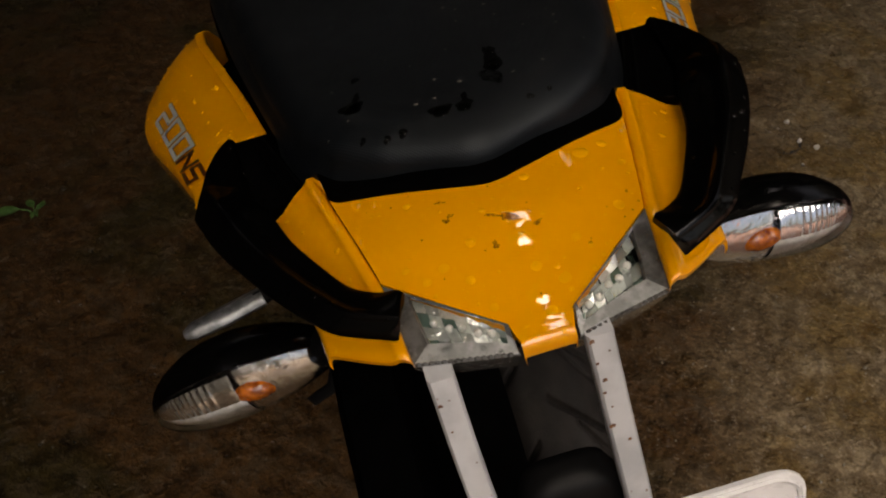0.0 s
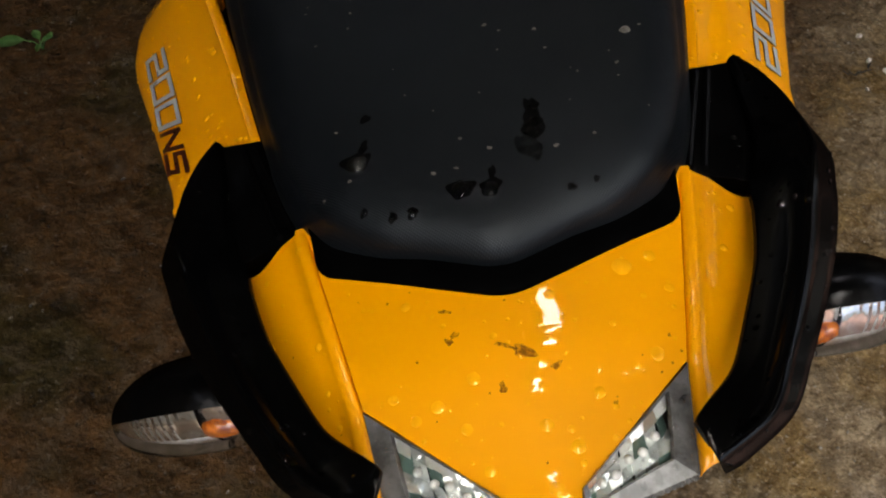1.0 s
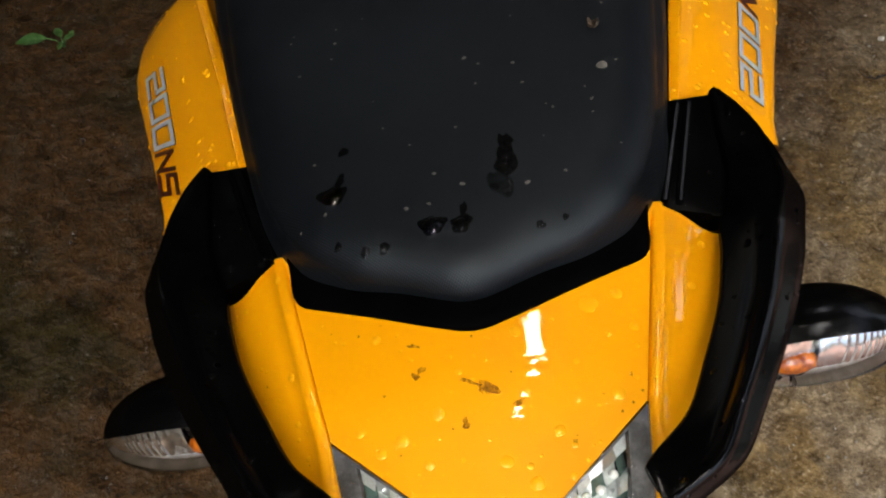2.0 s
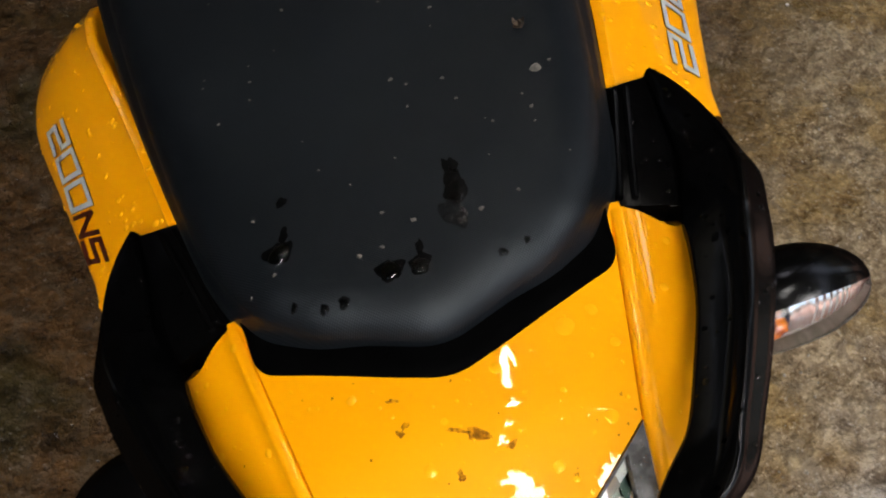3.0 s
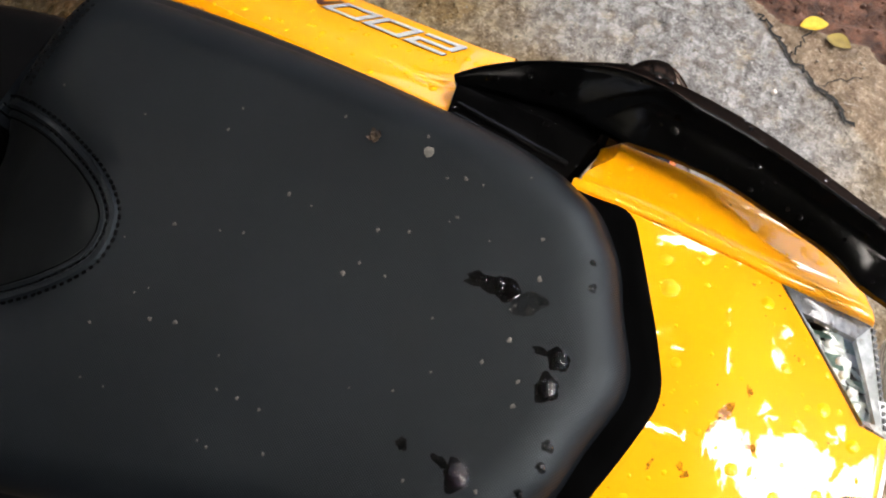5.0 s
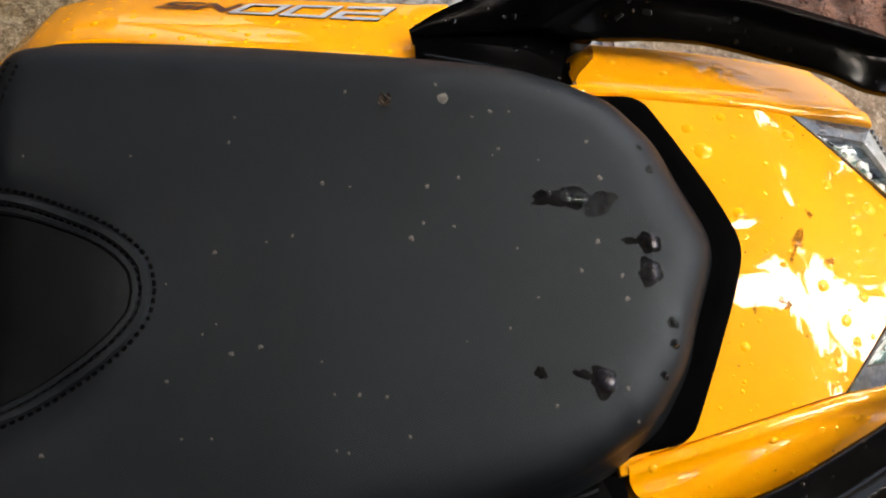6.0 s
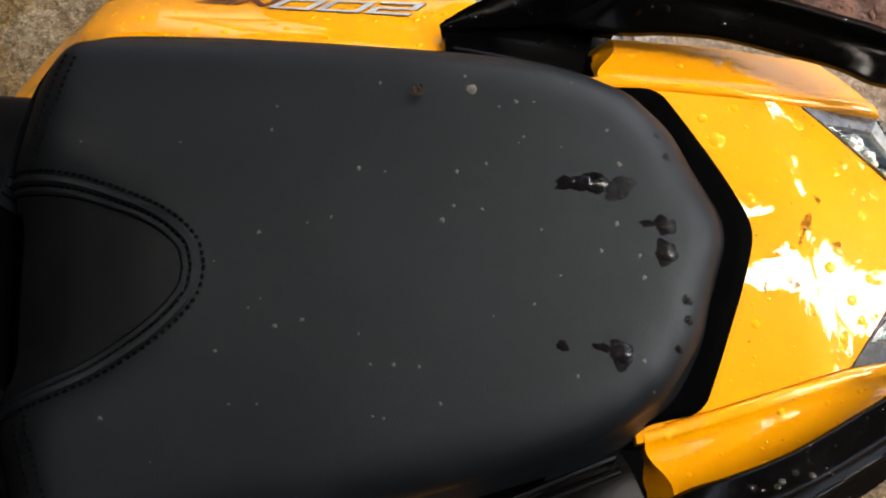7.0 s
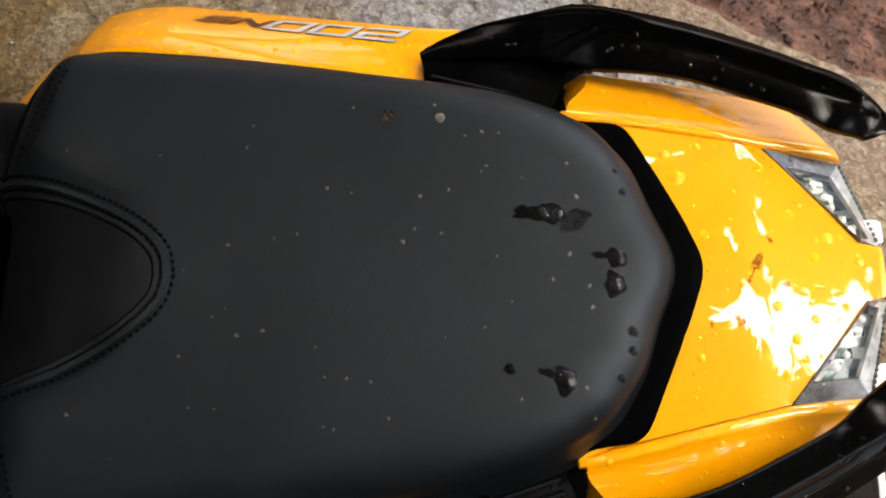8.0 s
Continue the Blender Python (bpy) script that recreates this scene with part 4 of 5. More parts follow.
def make_plate():
    turn = Matrix.Translation((.002, -.136, .650)) @ pose(0, 0, 0, 84, 0, 0)
    bm = slab(bmesh.new(), rounded(.121, .066, .020), -.0015, .0015, .0006)
    bm.transform(turn)
    plate = part("number_plate", bm, PLATE_WHITE, bike, "white number plate with black marking")
    bm = bmesh.new()
    path = [(*p, .0022) for p in rounded(.117, .062, .018)]
    tube(bm, path + path[:1], .0016, 5)
    bm.transform(turn)
    part("plate_rim", bm, PLATE_WHITE, plate)
    for row, y, h, xs in ((0, .030, .016, (-.085, -.048, -.002, .034, .072)), (1, -.022, .020, (-.07, -.026, .022, .066))):
        for x in xs:
            bm = bmesh.new()
            slab(bm, [(x + u * .012, y + v * h) for u, v in ((-1, -1), (1, -1), (1, 1), (-1, 1))], .0016, .0024)
            bm.transform(turn)
            part("plate_bar_mark", bm, INK, plate, soft=False)


make_plate()


def make_plate_lamp():
    """The small rounded black housing between the plate bars."""
    rings = []
    for z, w, d in ((.60, .030, .013), (.66, .031, .015), (.705, .031, .017), (.725, .029, .0165), (.737, .024, .014), (.743, .016, .009), (.745, .006, .003)):
        ring = []
        for k in range(24):
            a = 2 * math.pi * k / 24
            ring.append((-.004 + w * math.copysign(abs(math.cos(a)) ** .55, math.cos(a)), -.106 + d * math.copysign(abs(math.sin(a)) ** .55, math.sin(a)), z))
        rings.append(ring)
    part("plate_lamp", skin(rings), RUBBER, bike, "black plate lamp housing between the bars")


# Unseen black block added where the left of the wheel is dark.
def make_dark_wheel_block():
    rings = []
    for y, z0, z1 in ((-.10, .34, .42), (-.085, .30, .56), (-.05, .29, .640), (.05, .28, .680), (.2, .28, .69), (.4, .29, .68), (.55, .31, .60)):
        ring = []
        for k in range(20):
            a = 2 * math.pi * k / 20
            cx, cz = math.cos(a), math.sin(a)
            ring.append((-.108 + .030 * math.copysign(abs(cx) ** .4, cx), y, (z0 + z1) / 2 + (z1 - z0) / 2 * math.copysign(abs(cz) ** .4, cz)))
        rings.append(ring)
    part("dark_wheel_block", skin(rings), SHADE_BLACK, bike, "black block added to fill the dark beside the wheel")


AXLE = Vector((0, .225, .3165))


def make_wheel():
    wheel = new("rear_wheel")
    wheel.parent = bike
    wheel.location = (.010, 0, 0)
    tagged(wheel, "rear wheel with a worn road tyre")
    prof = []
    for k in range(151):
        a = radians(-112 + 224 * k / 150)
        prof.append((.066 * math.sin(a), .248 + .060 * math.cos(a)))
    segs = 900
    verts, faces = [], []
    for i in range(segs):
        th = 2 * math.pi * i / segs
        for j, (x, r) in enumerate(prof):
            # herringbone grooves across the crown
            g = 0.0
            if abs(x) < .058:
                ph = (th * 30 / (2 * math.pi) + abs(x) * 15 + (.5 if x < 0 else 0)) % 1.0
                if abs(x) > .007:
                    g = .0055 * (1 - smooth(.022, .045, abs(ph - .5)))
                if abs(x) > .026:
                    g = max(g, .0045 * (1 - smooth(.016, .036, abs((ph - .5 + abs(x) * 9) % 1.0 - .12))))
            rr = r - g
            verts.append((x, AXLE.y + rr * math.sin(th), AXLE.z + rr * math.cos(th)))
    n = len(prof)
    for i in range(segs):
        k = (i + 1) % segs
        for j in range(n - 1):
            faces.append((i * n + j, i * n + j + 1, k * n + j + 1, k * n + j))
    mesh = bpy.data.meshes.new("tyre")
    mesh.from_pydata(verts, [], faces)
    mesh.materials.append(TYRE)
    mesh.polygons.foreach_set("use_smooth", [True] * len(faces))
    tyre = new("tyre", mesh)
    tyre.parent = wheel
    tagged(tyre, "black rubber tyre with herringbone tread")
    rim = bmesh.new()
    for x, r in ((-.05, .225), (.05, .225)):
        tube(rim, [(x, AXLE.y + r * math.sin(a), AXLE.z + r * math.cos(a)) for a in [2 * math.pi * k / 60 for k in range(61)]], .008, 6)
    rings = []
    for k in range(61):
        a = 2 * math.pi * k / 60
        rings.append([(x, AXLE.y + r * math.sin(a), AXLE.z + r * math.cos(a)) for x, r in ((-.05, .222), (.05, .222), (.05, .212), (-.05, .212))])
    me = skin(rings, caps=False)
    tmp = bpy.data.meshes.new("tmp")
    me.to_mesh(tmp)
    rim.from_mesh(tmp)
    me.free()
    part("rim", rim, PLASTIC, wheel, "black alloy rim")
    for k in range(5):
        bm = bmesh.new()
        a = 2 * math.pi * k / 5
        for sgn in (-1, 1):
            tube(bm, [(0, AXLE.y + .03 * math.sin(a), AXLE.z + .03 * math.cos(a)), (.012 * sgn, AXLE.y + .12 * math.sin(a + .1 * sgn), AXLE.z + .12 * math.cos(a + .1 * sgn)), (.02 * sgn, AXLE.y + .215 * math.sin(a + .17 * sgn), AXLE.z + .215 * math.cos(a + .17 * sgn))], .011, 8)
        part("spoke", bm, PLASTIC, wheel)
    bm = bmesh.new()
    tube(bm, [(-.11, AXLE.y, AXLE.z), (-.06, AXLE.y, AXLE.z), (.06, AXLE.y, AXLE.z), (.11, AXLE.y, AXLE.z)], [.012, .035, .035, .012], 16)
    part("hub", bm, STEEL, wheel)
    for s in (1, -1):
        bm = bmesh.new()
        tube(bm, [(s * .105, AXLE.y - .02, AXLE.z), (s * .11, .40, .335), (s * .10, .62, .36)], [.02, .026, .03], 10, 1.3)
        part("swingarm", bm, RUBBER, bike, "black swingarm beside the wheel")


make_plate_lamp()


def make_tyre_dark_sheet():
    """A black sheet added along the tyre's chain side, which lies in shade."""
    rings = []
    for k in range(25):
        a = radians(-78 + 100 * k / 24)
        ring = []
        for x, r in ((-.095, .285), (-.088, .318), (-.07, .326), (-.040, .329), (-.017, .329), (-.012, .326), (-.012, .322), (-.04, .323), (-.07, .319), (-.083, .308), (-.089, .285)):
            ring.append((x, AXLE.y + r * math.sin(a), AXLE.z + r * math.cos(a)))
        rings.append(ring)
    part("tyre_dark_sheet", skin(rings), SHADE_BLACK, bike, "black sheet added over the shaded side of the tyre")


make_tyre_dark_sheet()
make_dark_wheel_block()
make_wheel()


def make_footrest():
    bm = bmesh.new()
    tube(bm, [(-.14, .53, .36), (-.24, .52, .35), (-.26, .515, .348)], .011, 8)
    rest = part("footrest", bm, RUBBER, bike, "folding footrest with a dull alloy end")
    bm = bmesh.new()
    tube(bm, [(-.25, .517, .349), (-.30, .507, .344), (-.345, .500, .340), (-.358, .498, .339)], [.015, .016, .014, .007], 10, .7)
    part("tread", bm, STEEL, rest, "pale worn alloy end")
    bm = bmesh.new()
    tube(bm, [(-.10, .60, .36), (-.16, .60, .22), (-.225, .59, .062)], [.012, .011, .010], 8)
    tube(bm, [(-.215, .59, .062), (-.26, .56, .072)], .012, 8, .4)
    part("side_stand", bm, RUBBER, bike, "black side stand holding the machine")


make_footrest()


# ---- water, splashes and litter on the machine ----
SKIN = {"tail": Surface(tail), "flank": Surface(*flanks), "cover": Surface(*covers.values()), "handle": Surface(*handles, *shelves), "seat": Surface(pillion),
        "paint": Surface(tail, *flanks, *covers.values())}
AT_BIKE = bike.matrix_world.copy()


def dome(bm, hit, normal, r, height, rnd, sides=10, stretch=1.0, turn=0.0):
    """Adds one bead of water that sits on a surface."""
    n = normal if normal.z > 0 else -normal
    u = n.cross(Vector((0, 1, 0))).normalized()
    v = n.cross(u)
    u, v = u * math.cos(turn) + v * math.sin(turn), v * math.cos(turn) - u * math.sin(turn)
    wob = [rnd.uniform(.92, 1.08) for _ in range(sides)]
    rings = []
    for f, h in ((1.0, -.04), (.9, .19), (.74, .45), (.5, .75), (.25, .94)):
        rings.append([bm.verts.new(hit + (u * math.cos(a) * stretch + v * math.sin(a)) * r * f * wob[k] + n * height * h) for k, a in enumerate([2 * math.pi * j / sides for j in range(sides)])])
    for a, b in zip(rings, rings[1:]):
        for k in range(sides):
            bm.faces.new((a[k], a[(k + 1) % sides], b[(k + 1) % sides], b[k]))
    top = bm.verts.new(hit + n * height)
    for k in range(sides):
        bm.faces.new((rings[-1][k], rings[-1][(k + 1) % sides], top))


def blot(bm, surface, x, y, r, rnd, lift=.0003, sides=12, stretch=1.0, turn=0.0, ragged=.3):
    """Adds a thin ragged patch that follows a surface."""
    centre, n = surface.at(x, y)
    if not centre:
        return
    mid = bm.verts.new(centre + Vector((0, 0, lift * 1.6)))
    phase = [rnd.uniform(0, 6.3) for _ in range(3)]
    rim = []
    for k in range(sides):
        a = 2 * math.pi * k / sides
        rr = r * (1 + ragged * (.55 * math.sin(2 * a + phase[0]) + .5 * math.sin(3 * a + phase[1]) + .4 * math.sin(5 * a + phase[2]) + rnd.uniform(-.3, .3)))
        dx, dy = rr * stretch * math.cos(a), rr * math.sin(a)
        hit, _ = surface.at(x + dx * math.cos(turn) - dy * math.sin(turn), y + dx * math.sin(turn) + dy * math.cos(turn))
        rim.append(bm.verts.new((hit or centre) + Vector((0, 0, lift * .6))))
    for k in range(sides):
        bm.faces.new((mid, rim[k], rim[(k + 1) % sides]))


def scatter(rnd, surface, count, box, r_lo, r_hi, bm, power=2.5, flat=.30):
    placed, tries = 0, 0
    while placed < count and tries < count * 30:
        tries += 1
        x, y = rnd.uniform(box[0], box[1]), rnd.uniform(box[2], box[3])
        hit, n = surface.at(x, y)
        if hit is None or abs(n.z) < .25 or (surface is SKIN["tail"] and y > .42 * abs(x) - .004):
            continue
        r = r_lo + (r_hi - r_lo) * rnd.random() ** power
        dome(bm, hit, n, r, r * flat, rnd)
        placed += 1


def make_paint_drops():
    rnd = random.Random(5)
    bm = bmesh.new()
    big = [(.053, .010, .0046), (-.021, -.0355, .0030), (-.038, -.0445, .0029), (-.027, -.056, .0026), (.0065, -.0595, .0030), (.018, -.0695, .0033), (.006, -.085, .0032),
           (.059, -.035, .0031), (-.057, -.0375, .0023), (-.020, -.074, .0024), (.067, .015, .0030), (.072, -.003, .0024), (-.048, -.0485, .0025), (.018, -.001, .0028),
           (.031, -.049, .0026), (-.047, .006, .0024)]
    for x, y, r in big:
        hit, n = SKIN["tail"].at(x, y)
        if hit:
            dome(bm, hit, n, r, r * .19, rnd, 16)
    scatter(rnd, SKIN["tail"], 110, (-.085, .085, -.1, .045), .0004, .0018, bm, 2.2, .22)
    for x, y in ((-.114, .007), (-.096, -.039), (-.103, -.021), (-.09, -.002), (-.101, -.047), (-.098, .055), (.115, .045), (.104, .02)):
        hit, n = SKIN["flank"].at(x, y)
        if hit:
            dome(bm, hit, n, .0023, .0006, rnd, 14)
    scatter(rnd, SKIN["flank"], 100, (-.135, .135, -.085, .06), .0004, .0018, bm, 2.2, .22)
    scatter(rnd, SKIN["cover"], 330, (-.24, .24, .1, .385), .0006, .0026, bm, 1.8)
    thing("water_drops", bm, WATER, "rain drops beaded on the yellow bodywork, painted brighter yellow", "water drops", kind="stuff", at=AT_BIKE)
    bm = bmesh.new()
    glass = Surface(*[ch for lamp in lamps for ch in lamp.children if ch.name.startswith("lens")])
    scatter(rnd, glass, 90, (-.068, .068, -.108, -.045), .0006, .0018, bm, 2.0)
    thing("water_drops", bm, DEW, "clear rain drops beaded on the tail lamps", "water drops", kind="stuff", at=AT_BIKE)
    bm = bmesh.new()
    scatter(rnd, SKIN["handle"], 260, (-.17, .17, -.115, .15), .0005, .0019, bm, 2.0, .4)
    thing("water_drops", bm, DEW, "clear rain drops beaded on the black grab handles", "water drops", kind="stuff", at=AT_BIKE)


make_paint_drops()


def make_seat_wet():
    """Wet patches with beads of water near the back of the seat."""
    rnd = random.Random(9)
    seat = SKIN["seat"]
    bm = bmesh.new()
    for x, y, r, st, tu in ((.0262, .0870, .0044, 2.6, 1.75), (.0275, .0945, .0026, 1.9, 1.6), (.0255, .0800, .0052, 1.3, 1.5),
                            (-.0134, .0502, .0060, 1.0, 0), (.0003, .0487, .0048, 1.15, .4), (.0020, .0565, .0016, 3.2, 1.5), (-.0610, .0775, .0058, 1.2, .6), (-.0572, .0860, .0022, 1.9, 1.3),
                            (-.0550, .1045, .0023, 1.4, .3), (-.0372, .0428, .0026, 1, 0), (-.0466, .0432, .0022, 1, 0), (-.0600, .0495, .0019, 1, 0), (.037, .043, .0020, 1, 0), (.049, .046, .0015, 1, 0)):
        blot(bm, seat, x, y, r, rnd, .0002, 36, st, tu, .22)
    thing("wet_patches", bm, WET, "dark wet patches soaked into the seat vinyl", "water", kind="stuff", at=AT_BIKE)
    bm = bmesh.new()
    blot(bm, seat, .0215, .0690, .0056, rnd, .0002, 36, 1.55, 1.85, .16)
    thing("wet_patches", bm, DAMP, "damp patch left in the grain of the seat vinyl", "water", kind="stuff", at=AT_BIKE)
    bm = bmesh.new()
    for x, y, r, st in ((-.0134, .0500, .0049, 1), (.0002, .0480, .0040, 1.1), (-.0612, .0765, .0050, 1.15), (-.059, .0785, .0034, 1), (.0262, .084, .0030, 1.3),
                        (.0245, .0775, .0034, 1.2), (.0275, .0915, .0019, 1.3), (-.0372, .0425, .0022, 1), (-.0466, .0430, .0018, 1), (-.0600, .0493, .0016, 1), (.037, .043, .0017, 1), (.049, .046, .0012, 1)):
        hit, n = seat.at(x, y)
        if hit:
            dome(bm, hit, n, r, r * .38, rnd, 14, st, rnd.random() * 3)
    thing("water_drops", bm, BEAD, "beads of rain standing on the seat", "water drops", kind="stuff", at=AT_BIKE)


make_seat_wet()

SPLASHES = [(.070, .340), (.065, .288), (.081, .238), (.068, .241), (.043, .197), (.040, .184), (.090, .184), (.090, .140), (.071, .124), (.073, .115), (.072, .106),
            (.053, .113), (.037, .148), (.053, .071), (.034, .067), (.019, .151), (.012, .157), (.016, .137), (.003, .109), (.003, .072), (-.010, .081), (-.021, .102),
            (-.025, .062), (.016, .224), (.018, .212), (.013, .248), (-.025, .254), (-.035, .241), (-.033, .228), (-.042, .201), (-.057, .196), (-.058, .185), (-.060, .173),
            (-.045, .270), (-.073, .325), (-.083, .191), (-.078, .164), (-.070, .099), (-.065, .067), (-.079, .063), (.013, .347), (-.022, .314), (-.014, .063), (.040, .133)]


def make_splashes():
    rnd = random.Random(21)
    bm = bmesh.new()
    blot(bm, SKIN["seat"], .082, .137, .0028, rnd, .0006, 12, ragged=.15)
    for x, y in SPLASHES:
        blot(bm, SKIN["seat"], x, y, rnd.uniform(.0006, .0013), rnd, .0004, 9)
    for k in range(14):
        blot(bm, SKIN["seat"], rnd.uniform(-.1, .1), rnd.uniform(.06, .36), rnd.uniform(.0003, .0008), rnd, .0004, 6)
    thing("dried_splashes", bm, DUST, "pale dried mud splashes dotted over the seat", "splashes", kind="stuff", at=AT_BIKE)
    bm = bmesh.new()
    for x, y, r, st, tu in ((-.0293, -.0167, .0017, 1.1, 0), (-.0265, -.0140, .0014, 1.5, .8), (-.0090, -.0416, .0022, .8, .4), (.0030, -.0275, .0024, 2.6, -.35), (-.0055, -.0232, .0011, 4.0, -.4), (.0150, -.0356, .0016, 1.4, .2),
                            (-.0293, -.0011, .0009, 3.5, -.4), (.0369, -.0544, .0012, 1, 0), (.066, -.027, .0008, 1, 0)):
        blot(bm, SKIN["tail"], x, y, r, rnd, .0002, 14, st, tu, .4)
    for k in range(30):
        blot(bm, SKIN["paint"], rnd.uniform(-.115, .115), rnd.uniform(-.08, .05), rnd.uniform(.0003, .0008), rnd, .0002, 6)
    thing("mud_spots", bm, MUD, "brown mud spots and smears on the yellow tail", "mud", kind="stuff", at=AT_BIKE)


make_splashes()


def make_debris():
    """A curled scrap of dry leaf on the seat."""
    rnd = random.Random(4)
    bm = bmesh.new()
    hit, _ = SKIN["seat"].at(.082, .165)
    for arm in range(4):
        a = arm * 1.7 + .4
        pts = [hit + Vector((math.cos(a) * r, math.sin(a) * r, .0012 + h)) for r, h in ((0, .0005), (.0016, .0026), (.0028, .0020), (.0038, .0042))]
        side = Vector((-math.sin(a), math.cos(a), .3))
        rows = [[bm.verts.new(p + side * w * k) for k in (-1, 0, 1)] for p, w in zip(pts, (.0014, .0020, .0014, .0004))]
        for p, q in zip(rows, rows[1:]):
            for k in range(2):
                bm.faces.new((p[k], p[k + 1], q[k + 1], q[k]))
    bmesh.ops.solidify(bm, geom=bm.faces, thickness=.0004)
    thing("dry_leaf_scrap", bm, LEAF_DRY, "curled brown scrap of dry leaf on the seat", "leaf", at=AT_BIKE)


make_debris()


def make_petals():
    """Pale green-yellow bits of blossom caught on the tyre."""
    rnd = random.Random(31)
    for x, y, z in [(0.0607, 0.0646, 0.5369), (0.0627, 0.0585, 0.5269), (0.0615, 0.0482, 0.5216), (0.0651, 0.0497, 0.5088)]:
        bm = bmesh.new()
        out = Vector((x, y - .225, z - .3165)).normalized()
        side = out.cross(Vector((1, 0, 0))).normalized()
        over = side.cross(out)
        base = Vector((x + .010, y, z)) + out * .0012
        for k in range(4):
            a = 2 * math.pi * k / 4 + rnd.random()
            d = side * math.cos(a) + over * math.sin(a)
            e = side * -math.sin(a) + over * math.cos(a)
            bm.faces.new([bm.verts.new(p) for p in (base, base + d * .0035 + e * .002 + out * .001, base + d * .0065 + out * .002, base + d * .0035 - e * .002 + out * .001)])
        bmesh.ops.solidify(bm, geom=bm.faces, thickness=.0005)
        thing("blossom_scrap", bm, LEAF_DULL, "pale olive yellow scrap of blossom on the tyre", "petal", group="blossom scraps on the tyre", at=AT_BIKE)


make_petals()


# ---- litter, weeds and stones on the ground ----
def leaf_blade(bm, base, heading, length, width, curl=.15, rise=.2, roll=0.0, n=9):
    """Adds a pointed oval leaf with a folded midrib."""
    h = Vector((math.cos(heading), math.sin(heading), 0))
    side = Vector((-h.y, h.x, 0))
    rows = []
    for k in range(n):
        f = k / (n - 1)
        w = width * math.sin(math.pi * min(f * .96 + .02, 1)) ** .8 * (1 - .25 * f)
        c = Vector(base) + h * length * f + Vector((0, 0, length * (rise * f - curl * f * f)))
        rows.append([bm.verts.new(c + side * w * j * .5 + Vector((0, 0, abs(j) * w * .16 + j * w * roll))) for j in (-1, -.5, 0, .5, 1)])
    for a, b in zip(rows, rows[1:]):
        for i in range(4):
            bm.faces.new((a[i], a[i + 1], b[i + 1], b[i]))


def make_weed():
    weed = new("weed")
    weed.location = (-.70, 1.09, 0)
    tagged(weed, "small green weed sprouting from wet concrete", "weed")
    spec = [((-.022, -.004, .022), radians(193), .050, .031), ((.000, .004, .016), radians(120), .026, .017), ((.004, .0, .014), radians(40), .022, .013), ((.0, -.004, .012), radians(262), .018, .011), ((.012, .012, .010), radians(75), .016, .010)]
    for base, head, ln, wd in spec:
        bm = bmesh.new()
        leaf_blade(bm, base, head, ln, wd, .05, .03)
        bmesh.ops.solidify(bm, geom=bm.faces, thickness=.0004)
        part("leaf", bm, LEAF_GREEN, weed, "fresh green leaf")
        bm = bmesh.new()
        tube(bm, [(.002, .0, -.004), (base[0] * .4, base[1] * .4, base[2] * .7), base], .0009, 5)
        part("stem", bm, LEAF_GREEN, weed, "thin green stem")


make_weed()


def fallen(x, y, heading, length, width, material, label, lift=.004):
    bm = bmesh.new()
    leaf_blade(bm, (0, 0, 0), heading, length, width, .02, .05)
    bmesh.ops.solidify(bm, geom=bm.faces, thickness=.0005)
    thing("fallen_leaf", bm, material, label, "leaf", group="fallen leaves", at=Matrix.Translation((x, y, ground_height(x, y) + lift)))


fallen(.868, -.093, radians(-72), .046, .034, LEAF_YELLOW, "bright yellow fallen leaf on broken concrete", .006)
fallen(.858, -.138, radians(-110), .042, .034, LEAF_DULL, "withered olive yellow fallen leaf on wet soil", .004)
fallen(.972, .005, radians(-40), .040, .026, LEAF_DULL, "withered olive yellow fallen leaf on wet soil", .002)
fallen(1.02, .05, radians(20), .028, .018, LEAF_DULL, "withered olive yellow fallen leaf on wet soil", .002)
fallen(.93, -.30, radians(150), .030, .014, LEAF_DRY, "dry brown fallen leaf on wet soil", .002)
fallen(1.0, .20, radians(80), .036, .020, LEAF_DRY, "dry brown fallen leaf on wet soil", .002)


def stone(bm, x, y, r, rnd, sink=.3):
    z = ground_height(x, y)
    m = Matrix.Translation((x, y, z + r * (.6 - sink))) @ Euler((rnd.random() * 3, rnd.random() * 3, rnd.random() * 3)).to_matrix().to_4x4() @ Matrix.Diagonal((r * rnd.uniform(.8, 1.3), r * rnd.uniform(.7, 1.1), r * rnd.uniform(.5, .8), 1))
    made = bmesh.ops.create_icosphere(bm, subdivisions=1, radius=1.0, matrix=m)["verts"]
    for v in made:
        v.co += Vector((rnd.uniform(-1, 1), rnd.uniform(-1, 1), rnd.uniform(-1, 1))) * r * .16


def make_pebble(x, y, r, seed):
    bm = bmesh.new()
    stone(bm, x, y, r, random.Random(seed), .2)
    thing("pebble", bm, PEBBLE, "small pale pebble on the wet ground", "pebble", group="pale pebbles")


for k, (x, y, r) in enumerate(((.931, -.031, .0075), (.861, -.281, .007), (.723, -.076, .006), (.79, .97, .008), (.765, .995, .006), (.77, 1.06, .007), (.735, .925, .005), (.144, .445, .009), (.146, .418, .010), (.148, .398, .009), (.143, .378, .008))):
    make_pebble(x, y, r, 60 + k)


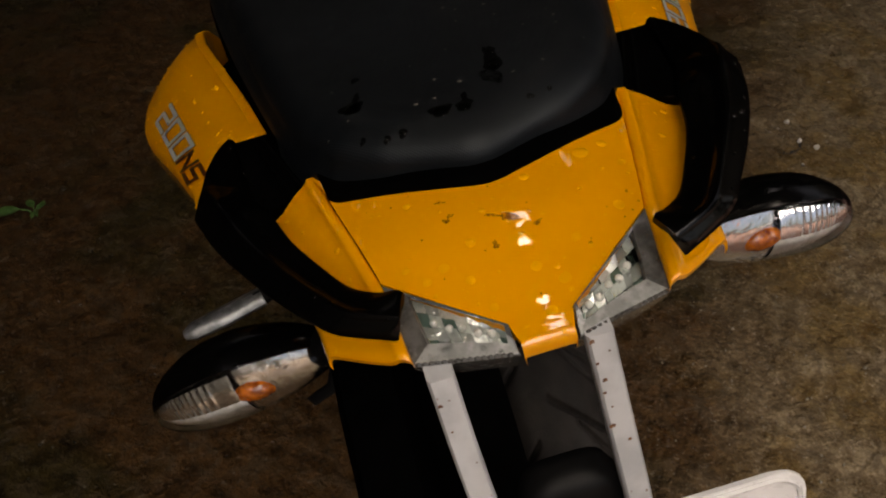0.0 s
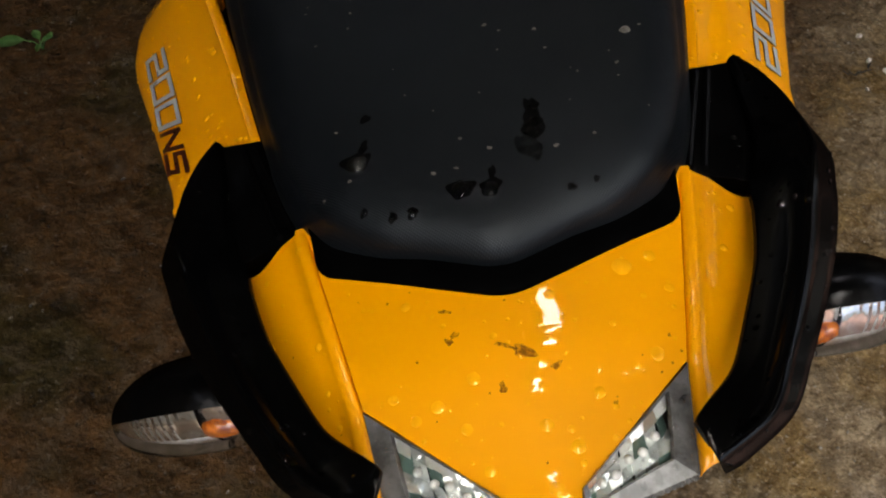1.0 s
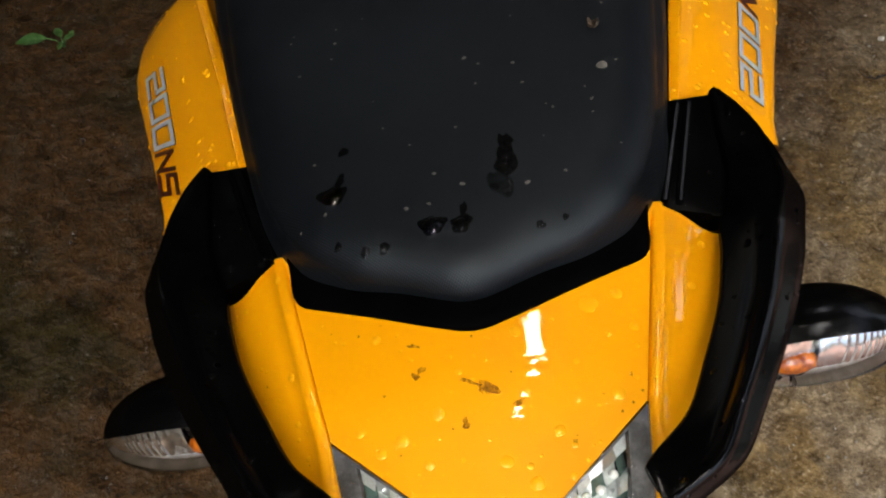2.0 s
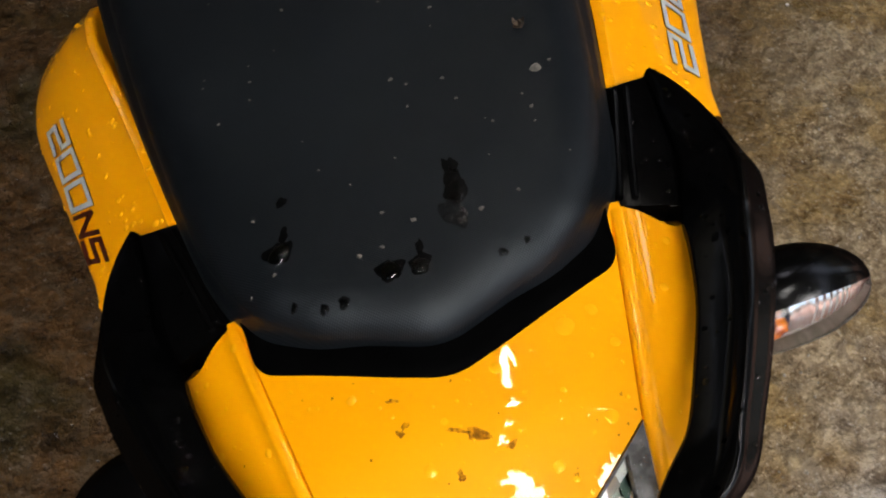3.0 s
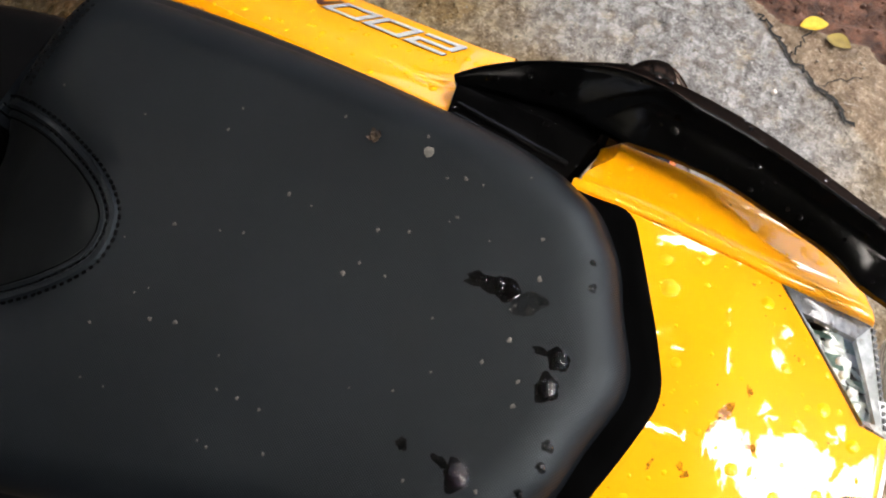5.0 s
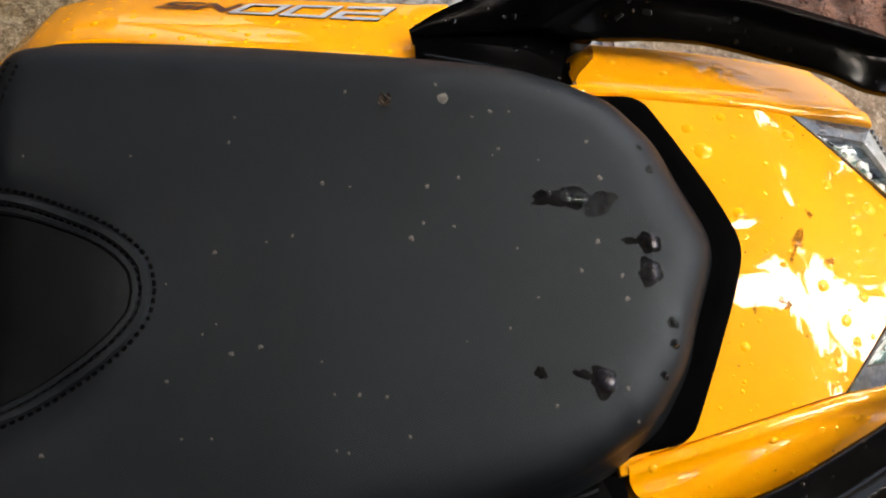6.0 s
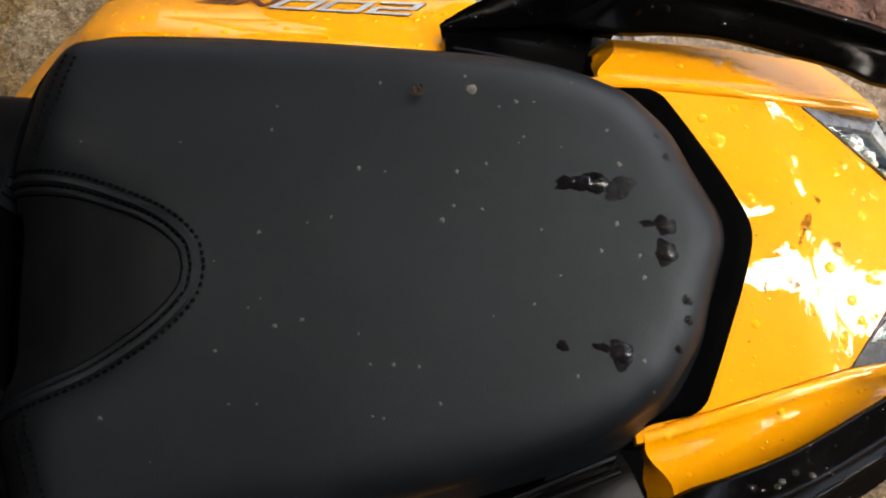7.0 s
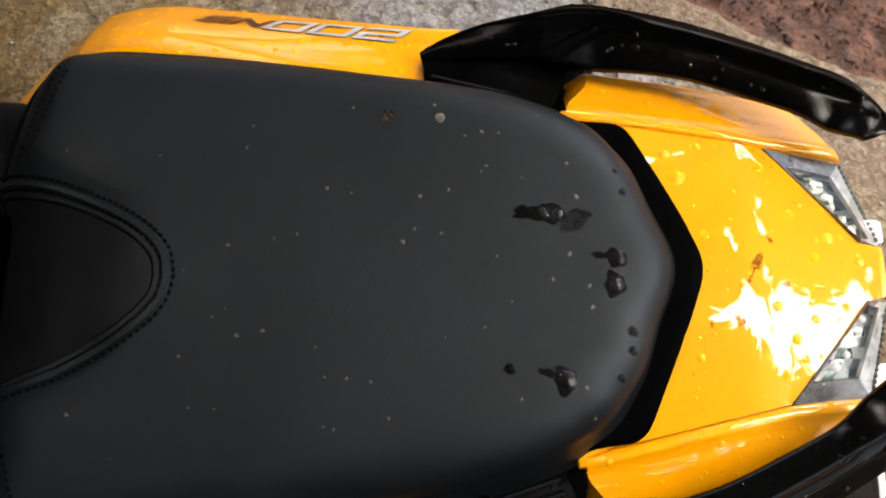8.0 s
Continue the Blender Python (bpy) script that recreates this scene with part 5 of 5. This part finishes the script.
def make_grit():
    rnd = random.Random(77)
    bm = bmesh.new()
    for k in range(1800):
        y = rnd.uniform(-.7, 1.3)
        x = soil_line(y) + rnd.random() ** 1.4 * .42 + .012
        stone(bm, x, y, rnd.uniform(.002, .007), rnd, .1 + .5)
    thing("soil_clods", bm, SOIL, "small clods of wet red soil", "soil", kind="stuff")
    rnd = random.Random(78)
    bm = bmesh.new()
    for k in range(420):
        x, y = rnd.uniform(.1, .95), rnd.uniform(-.3, 1.2)
        if x < soil_line(y) - .02:
            stone(bm, x, y, rnd.uniform(.0011, .0030), rnd, .2)
    thing("grit", bm, GRIT, "dull grains of grit on the concrete", "grit", kind="stuff")


make_grit()


# ---- unseen trees over the yard, inferred from reflections and placed to shape sky light ----
# Openings (azimuth, elevation, half-angle) aimed so sky reflections land on the paint.
HIGHLIGHT_GAPS = [(-142, 74, 4.0), (-160, 62, 7.0), (-173, 48, 6.5), (-170, 40, 5.0), (-158, 50, 4.0), (-150, 68, 3.0), (-172, 72, 3.0), (154, 73, 2.0), (140, 74, 2.0),
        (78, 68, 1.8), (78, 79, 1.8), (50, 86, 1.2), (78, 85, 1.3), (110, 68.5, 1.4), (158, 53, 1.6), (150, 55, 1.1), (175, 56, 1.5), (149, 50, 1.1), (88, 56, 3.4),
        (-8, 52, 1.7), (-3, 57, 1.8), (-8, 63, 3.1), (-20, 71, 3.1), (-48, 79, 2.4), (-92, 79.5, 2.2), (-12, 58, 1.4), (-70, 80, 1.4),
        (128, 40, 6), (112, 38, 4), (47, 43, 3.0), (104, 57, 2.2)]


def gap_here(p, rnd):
    """Whether a leaf would close one of the openings aimed at the paint's highlights."""
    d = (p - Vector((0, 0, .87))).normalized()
    for az, el, half in HIGHLIGHT_GAPS:
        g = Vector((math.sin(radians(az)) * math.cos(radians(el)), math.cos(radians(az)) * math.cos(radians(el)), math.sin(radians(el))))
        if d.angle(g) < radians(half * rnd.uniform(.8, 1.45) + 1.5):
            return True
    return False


def make_tree(x, y, height, reach, pull, leaves, seed, label):
    """A tree whose crown leans by pull towards the yard."""
    rnd = random.Random(seed)
    tree = new("tree")
    tree.location = (x, y, 0)
    tagged(tree, label, "tree", group="trees over the yard")
    lean = Vector((-x * pull, -y * pull, 0))
    bm = bmesh.new()
    trunk = [Vector((rnd.uniform(-.04, .04) * k, rnd.uniform(-.04, .04) * k, height * .8 * k / 5)) + lean * (k / 5) ** 2 * .6 for k in range(6)]
    trunk[0] = Vector((0, 0, -.1))
    tube(bm, trunk, [.17 - .022 * k for k in range(6)], 12)
    part("trunk", bm, BARK, tree, "rough brown trunk")
    for k in range(6):
        a = 2 * math.pi * k / 6 + rnd.random()
        st = trunk[2 + k % 4]
        end = lean + Vector((math.cos(a) * reach * .75, math.sin(a) * reach * .75, height + rnd.uniform(-.3, .4)))
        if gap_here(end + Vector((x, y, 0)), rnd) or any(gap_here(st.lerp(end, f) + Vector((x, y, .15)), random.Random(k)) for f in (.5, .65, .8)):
            continue
        bm = bmesh.new()
        tube(bm, [st, st.lerp(end, .35) + Vector((0, 0, .2)), st.lerp(end, .7) + Vector((0, 0, .15)), end], [.06, .04, .025, .01], 8)
        part("limb", bm, BARK, tree)
    base = Vector((x, y, 0))
    verts, faces = [], []
    clumps = [lean + Vector((rnd.gauss(0, .55) * reach, rnd.gauss(0, .55) * reach, height + rnd.uniform(-.45, .8))) for _ in range(80)]
    for _ in range(leaves):
        c = rnd.choice(clumps)
        p = c + Vector((rnd.gauss(0, .36), rnd.gauss(0, .36), rnd.gauss(0, .2)))
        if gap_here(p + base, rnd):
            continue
        ln = rnd.uniform(.13, .25)
        q = Euler((rnd.uniform(-.6, .6), rnd.uniform(-.6, .6), rnd.random() * 6.3)).to_matrix()
        n = len(verts)
        for u, v, w in ((0, 0, 0), (.35, .28, .04), (.72, .2, .03), (1, 0, -.05), (.72, -.2, .03), (.35, -.28, .04)):
            verts.append(p + q @ Vector((u * ln, v * ln * .9, w * ln)))
        faces += [(n, n + 1, n + 2, n + 3), (n, n + 3, n + 4, n + 5)]
    mesh = bpy.data.meshes.new("crown")
    mesh.from_pydata([tuple(v) for v in verts], [], faces)
    mesh.materials.append(FOLIAGE)
    crown = new("crown", mesh)
    crown.parent = tree
    tagged(crown, "dense crown of dark green leaves", kind="stuff")


# Leaf counts are set by how much sky light each crown must hold back.
make_tree(-2.3, -.5, 3.6, 1.7, .75, 11000, 1, "broad dark green tree leaning over the yard")
make_tree(2.9, 2.4, 4.0, 2.0, .55, 9000, 2, "tall dark green tree beside the yard")
make_tree(.6, 3.9, 3.8, 1.8, .60, 17000, 3, "dark green tree ahead of the machine")
make_tree(3.4, .6, 3.3, 1.5, .40, 5000, 8, "low dark green tree over the soil bank")
# Added to keep reflected sky off the left of the tail.
make_tree(-1.9, 2.0, 3.0, 1.4, .05, 12000, 12, "unseen dense tree added by the weeds to block reflected sky")
# The next two are added to block low sky to the north.
make_tree(.3, 4.5, 2.5, 1.8, .10, 8000, 9, "unseen bushy tree added by the far wall to block low sky")
make_tree(3.1, 4.2, 2.6, 1.8, .10, 8000, 10, "unseen bushy tree added in the yard corner to block low sky")
make_tree(-2.2, 3.0, 3.6, 1.8, .45, 19000, 6, "leafy dark green tree over the weeds")
make_tree(-1.6, -3.2, 4.0, 1.7, .5, 4000, 7, "dark green tree behind the machine")
# The last two are added to darken reflections in the tail and flank.
make_tree(.95, -2.5, 3.7, 1.2, .0, 7000, 14, "unseen tree added behind the tail to darken its reflections")
make_tree(5.0, -.5, 2.3, 1.1, .0, 6000, 15, "unseen low bush added beyond the soil bank to darken flank reflections")
